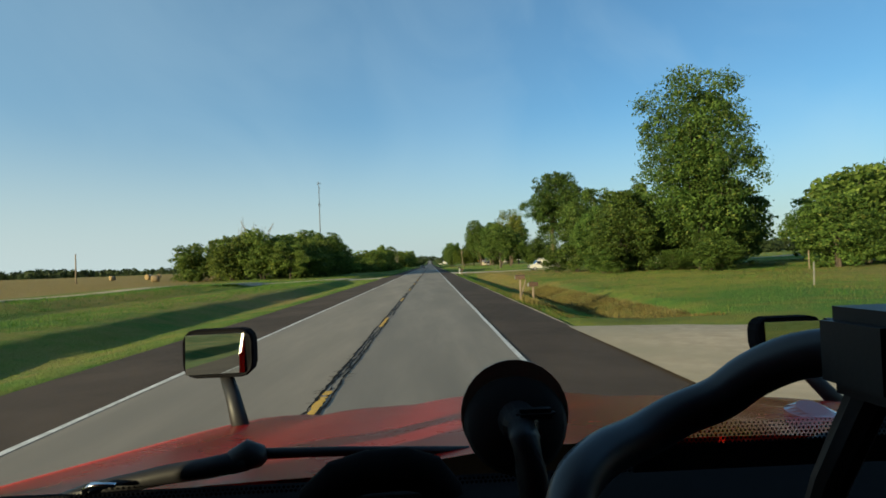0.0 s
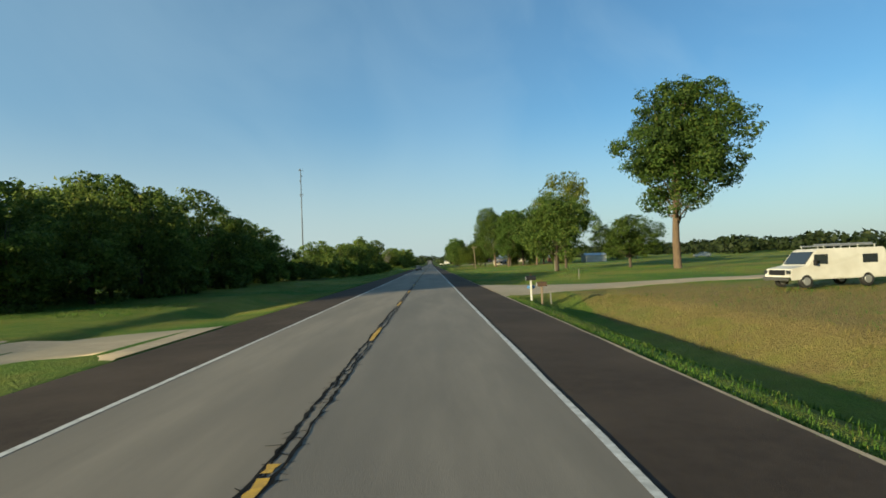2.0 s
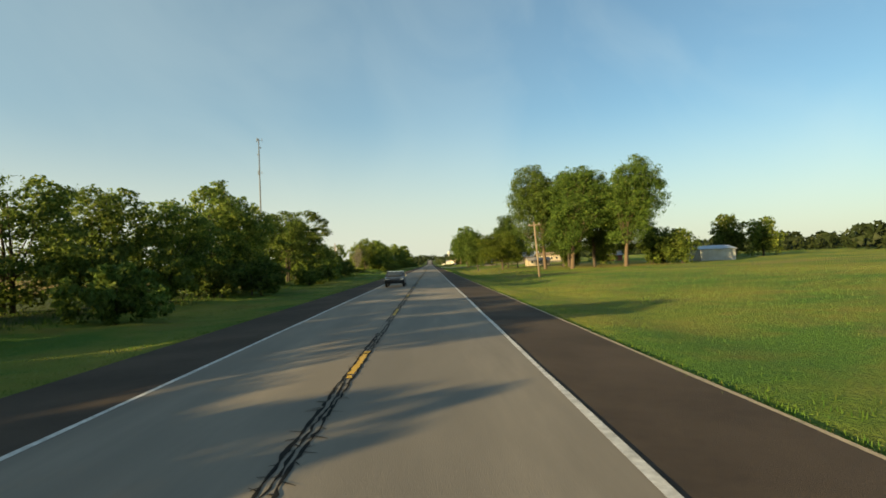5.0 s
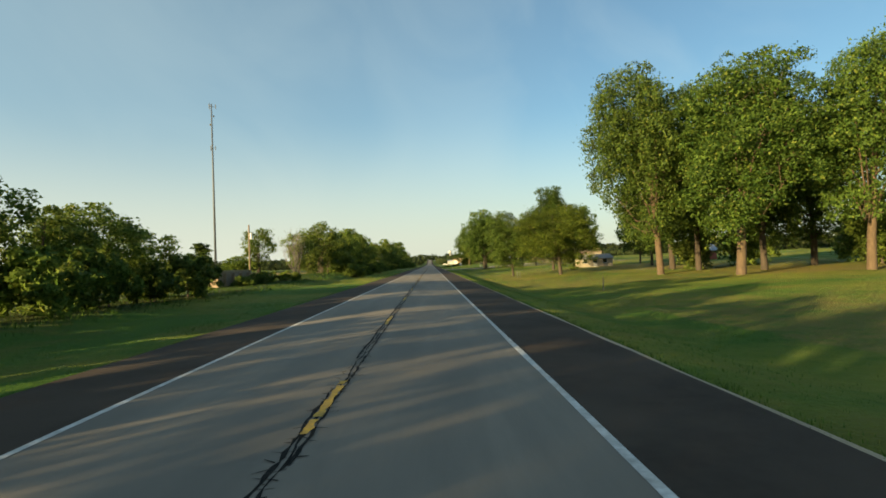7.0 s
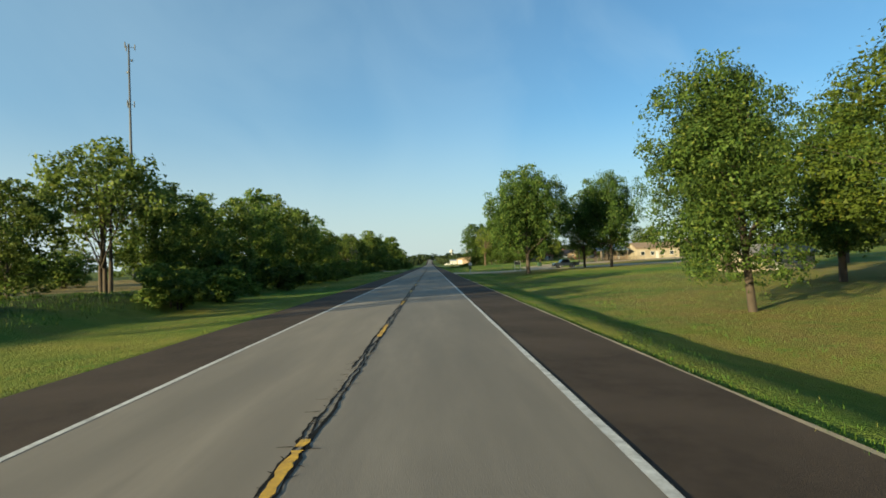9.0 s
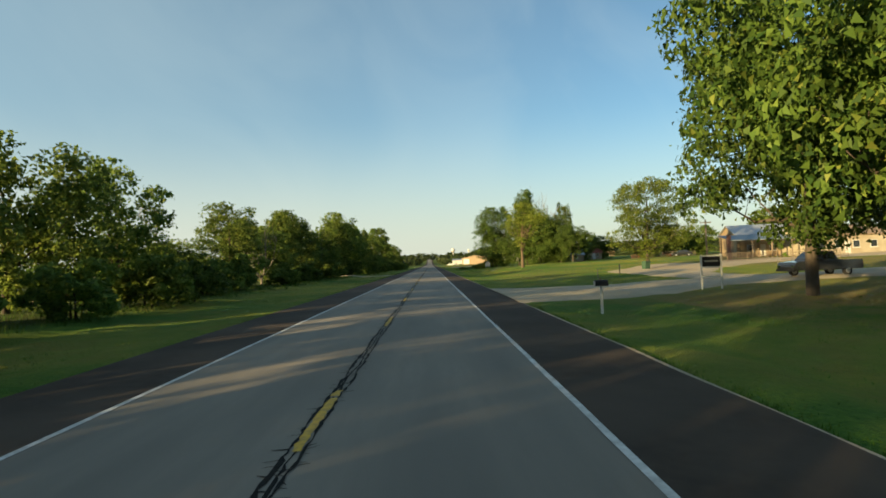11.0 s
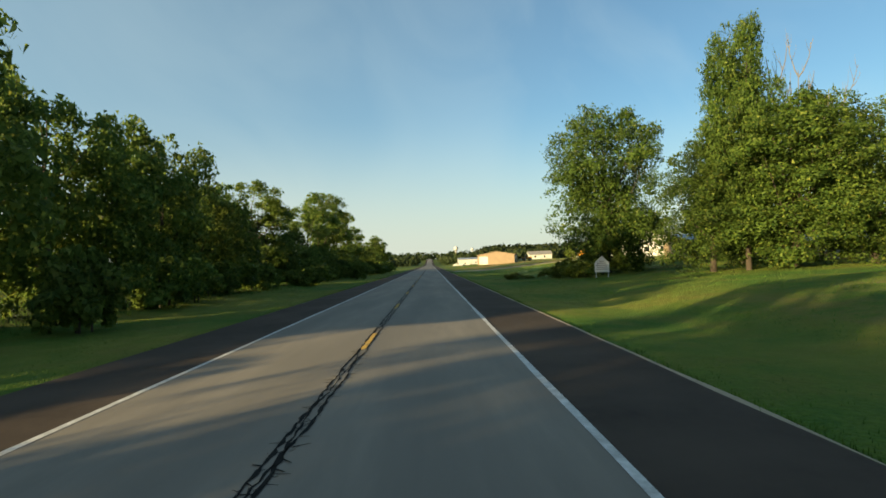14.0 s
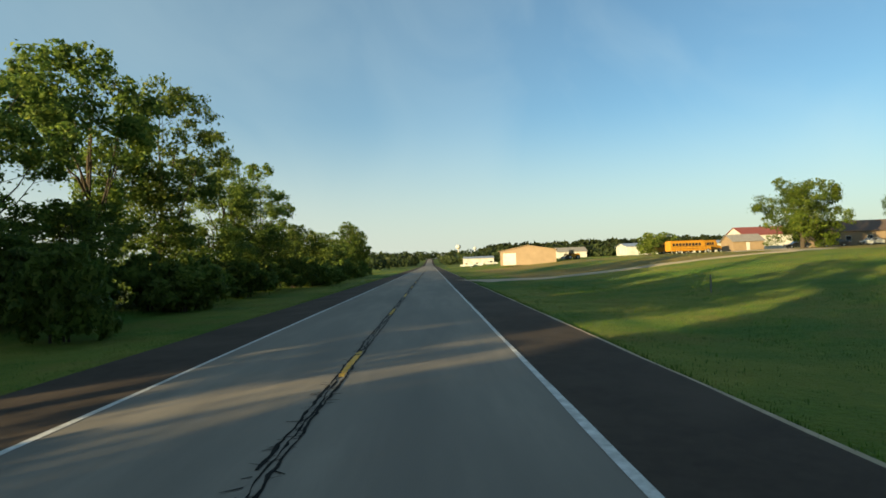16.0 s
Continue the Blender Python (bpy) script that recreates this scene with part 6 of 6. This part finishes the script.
def arm_mount():
    """A thick bent arm from the dashboard to a holder, with a strut."""
    root = thing("bent_arm_mount", pose(1.80, 0.30, 1.78), "thick bent dark grey arm holding a black holder", "camera mount")
    o = Vector((1.80, 0.30, 1.78))
    pts = [(1.790, 0.285, 1.775), (1.797, 0.295, 1.85), (1.806, 0.315, 1.878), (1.830, 0.34, 1.888), (1.862, 0.36, 1.892), (1.892, 0.37, 1.902), (1.920, 0.37, 1.912),
           (1.940, 0.362, 1.929), (1.960, 0.345, 1.943), (1.985, 0.32, 1.950)]
    fine = []
    for i in range(len(pts) - 1):                                      # a smooth run through the bends
        q0, q1, q2, q3 = (Vector(pts[min(max(i + k, 0), len(pts) - 1)]) for k in (-1, 0, 1, 2))
        for u in (0.0, 0.25, 0.5, 0.75):
            fine.append(0.5 * (2 * q1 + (q2 - q0) * u + (2 * q0 - 5 * q1 + 4 * q2 - q3) * u * u + (3 * q1 - q0 - 3 * q2 + q3) * u ** 3))
    fine.append(Vector(pts[-1]))
    grey = surf("dark_grey_plastic", (0.016, 0.020, 0.024), (0.024, 0.028, 0.032), 20, 0.38, 0.0, 300)
    part("arm", tube(bmesh.new(), [q - o for q in fine], [0.0135 + 0.0012 * i / len(fine) for i in range(len(fine))], 24), grey, root, smooth=True)
    part("holder", blk(0.158, -0.03, 0.145, 0.26, 0.03, 0.196, 0.008), M_BLACK, root)
    part("strut", tube(bmesh.new(), [(0.178, 0.01, 0.15), (0.165, 0.03, 0.09), (0.16, 0.045, 0.04)], [0.011, 0.010, 0.010], 10), M_BLACK, root)


arm_mount()


def grass(name, x0, x1, y0, y1, count, high, material, label, seed, hug=0.0):
    """Standing blades and tufts as one mass."""
    rnd = np.random.default_rng(seed)
    u = rnd.random(count)
    x = x0 + (x1 - x0) * (u ** (1 + hug))
    y = rnd.uniform(y0, y1, count)
    clear = np.ones(count, bool)
    for side, station, half in CROSSINGS:
        clear &= ~((np.abs(y - station) < half + 1) & (x * side > 0))
    x, y = x[clear], y[clear]
    count = len(x)
    z = land(x, y)
    per = 3
    idx = np.repeat(np.arange(count), per)
    n = count * per
    h = high * rnd.uniform(0.5, 1.3, n)
    ang = rnd.uniform(0, math.tau, n)
    bx, by = x[idx] + rnd.normal(size=n) * 0.08, y[idx] + rnd.normal(size=n) * 0.08
    w = 0.010 + 0.04 * high
    v = np.empty((n, 3, 3))
    v[:, 0] = np.stack([bx - np.cos(ang) * w, by - np.sin(ang) * w, z[idx] - 0.05], -1)
    v[:, 1] = np.stack([bx + np.cos(ang) * w, by + np.sin(ang) * w, z[idx] - 0.05], -1)
    v[:, 2] = np.stack([bx + rnd.normal(size=n) * h * 0.35, by + rnd.normal(size=n) * h * 0.35, z[idx] + h], -1)
    me = bpy.data.meshes.new(name)
    me.vertices.add(n * 3)
    me.vertices.foreach_set("co", v.astype(np.float32).ravel())
    me.loops.add(n * 3)
    me.loops.foreach_set("vertex_index", np.arange(n * 3, dtype=np.int32))
    me.polygons.add(n)
    me.polygons.foreach_set("loop_start", np.arange(0, n * 3, 3, dtype=np.int32))
    me.polygons.foreach_set("loop_total", np.full(n, 3, dtype=np.int32))
    me.materials.append(material)
    me.update(calc_edges=True)
    tagged(new(name, me), label, "grass", kind="stuff")


grass("verge_grass", 6.15, 12.5, 4, 700, 25000, 0.06, M_GRASS, "short green grass along the shoulder", 1, 0.3)
grass("verge_grass", -6.45, -13.5, 4, 700, 25000, 0.06, M_GRASS, "short green grass along the shoulder", 2, 0.3)
grass("tall_grass", -14, -22, 172, 740, 20000, 0.2, M_GRASS, "tall rough grass before the trees", 3)
grass("dry_grass", 10.6, 13.0, 20, 54, 5000, 0.17, M_DRYGRASS, "loose dry golden grass on the ditch bank", 4)
grass("dry_grass", 10.6, 14.0, 54, 112, 4000, 0.1, M_DRYGRASS, "short dry grass on the ditch bank", 19)
grass("meadow_grass", 6.3, 8.6, 20, 112, 6000, 0.075, M_GRASS, "uneven green grass on the near ditch bank", 15)
grass("dry_grass", 6.3, 8.3, 20, 60, 1800, 0.09, M_DRYGRASS, "dry tufts on the near ditch bank", 17)
grass("dry_grass", 6.6, 8.8, 28, 34, 700, 0.3, M_DRYGRASS, "tall dry grass round the mailbox posts", 18)
grass("field_grass", 14, 60, 22, 110, 15000, 0.13, M_GRASS, "uncut meadow grass", 5)
grass("meadow_grass", 14, 60, 20, 112, 14000, 0.10, M_DRYGRASS, "dry stems in the meadow", 16)
grass("tall_grass", 10, 30, 606, 672, 6000, 0.08, M_GRASS, "tall rough grass by the lane", 6)
M_LAWN = leafy("lawn_blades", (0.040, 0.104, 0.014), (0.102, 0.176, 0.026), (0.22, 0.205, 0.05), 0.4)
grass("lawn_grass", 12, 42, 122, 660, 42000, 0.09, M_LAWN, "mown lawn grass in low light", 11, 0.35)
grass("lawn_grass", -13, -25, 0, 112, 16000, 0.13, M_LAWN, "mown verge grass by the lane", 12)
grass("verge_edge_grass", 6.10, 6.6, 4, 700, 9000, 0.045, M_LAWN, "longer sunlit grass edging the shoulder", 13)
grass("verge_edge_grass", -6.42, -7.0, 4, 700, 9000, 0.045, M_LAWN, "longer sunlit grass edging the shoulder", 14)
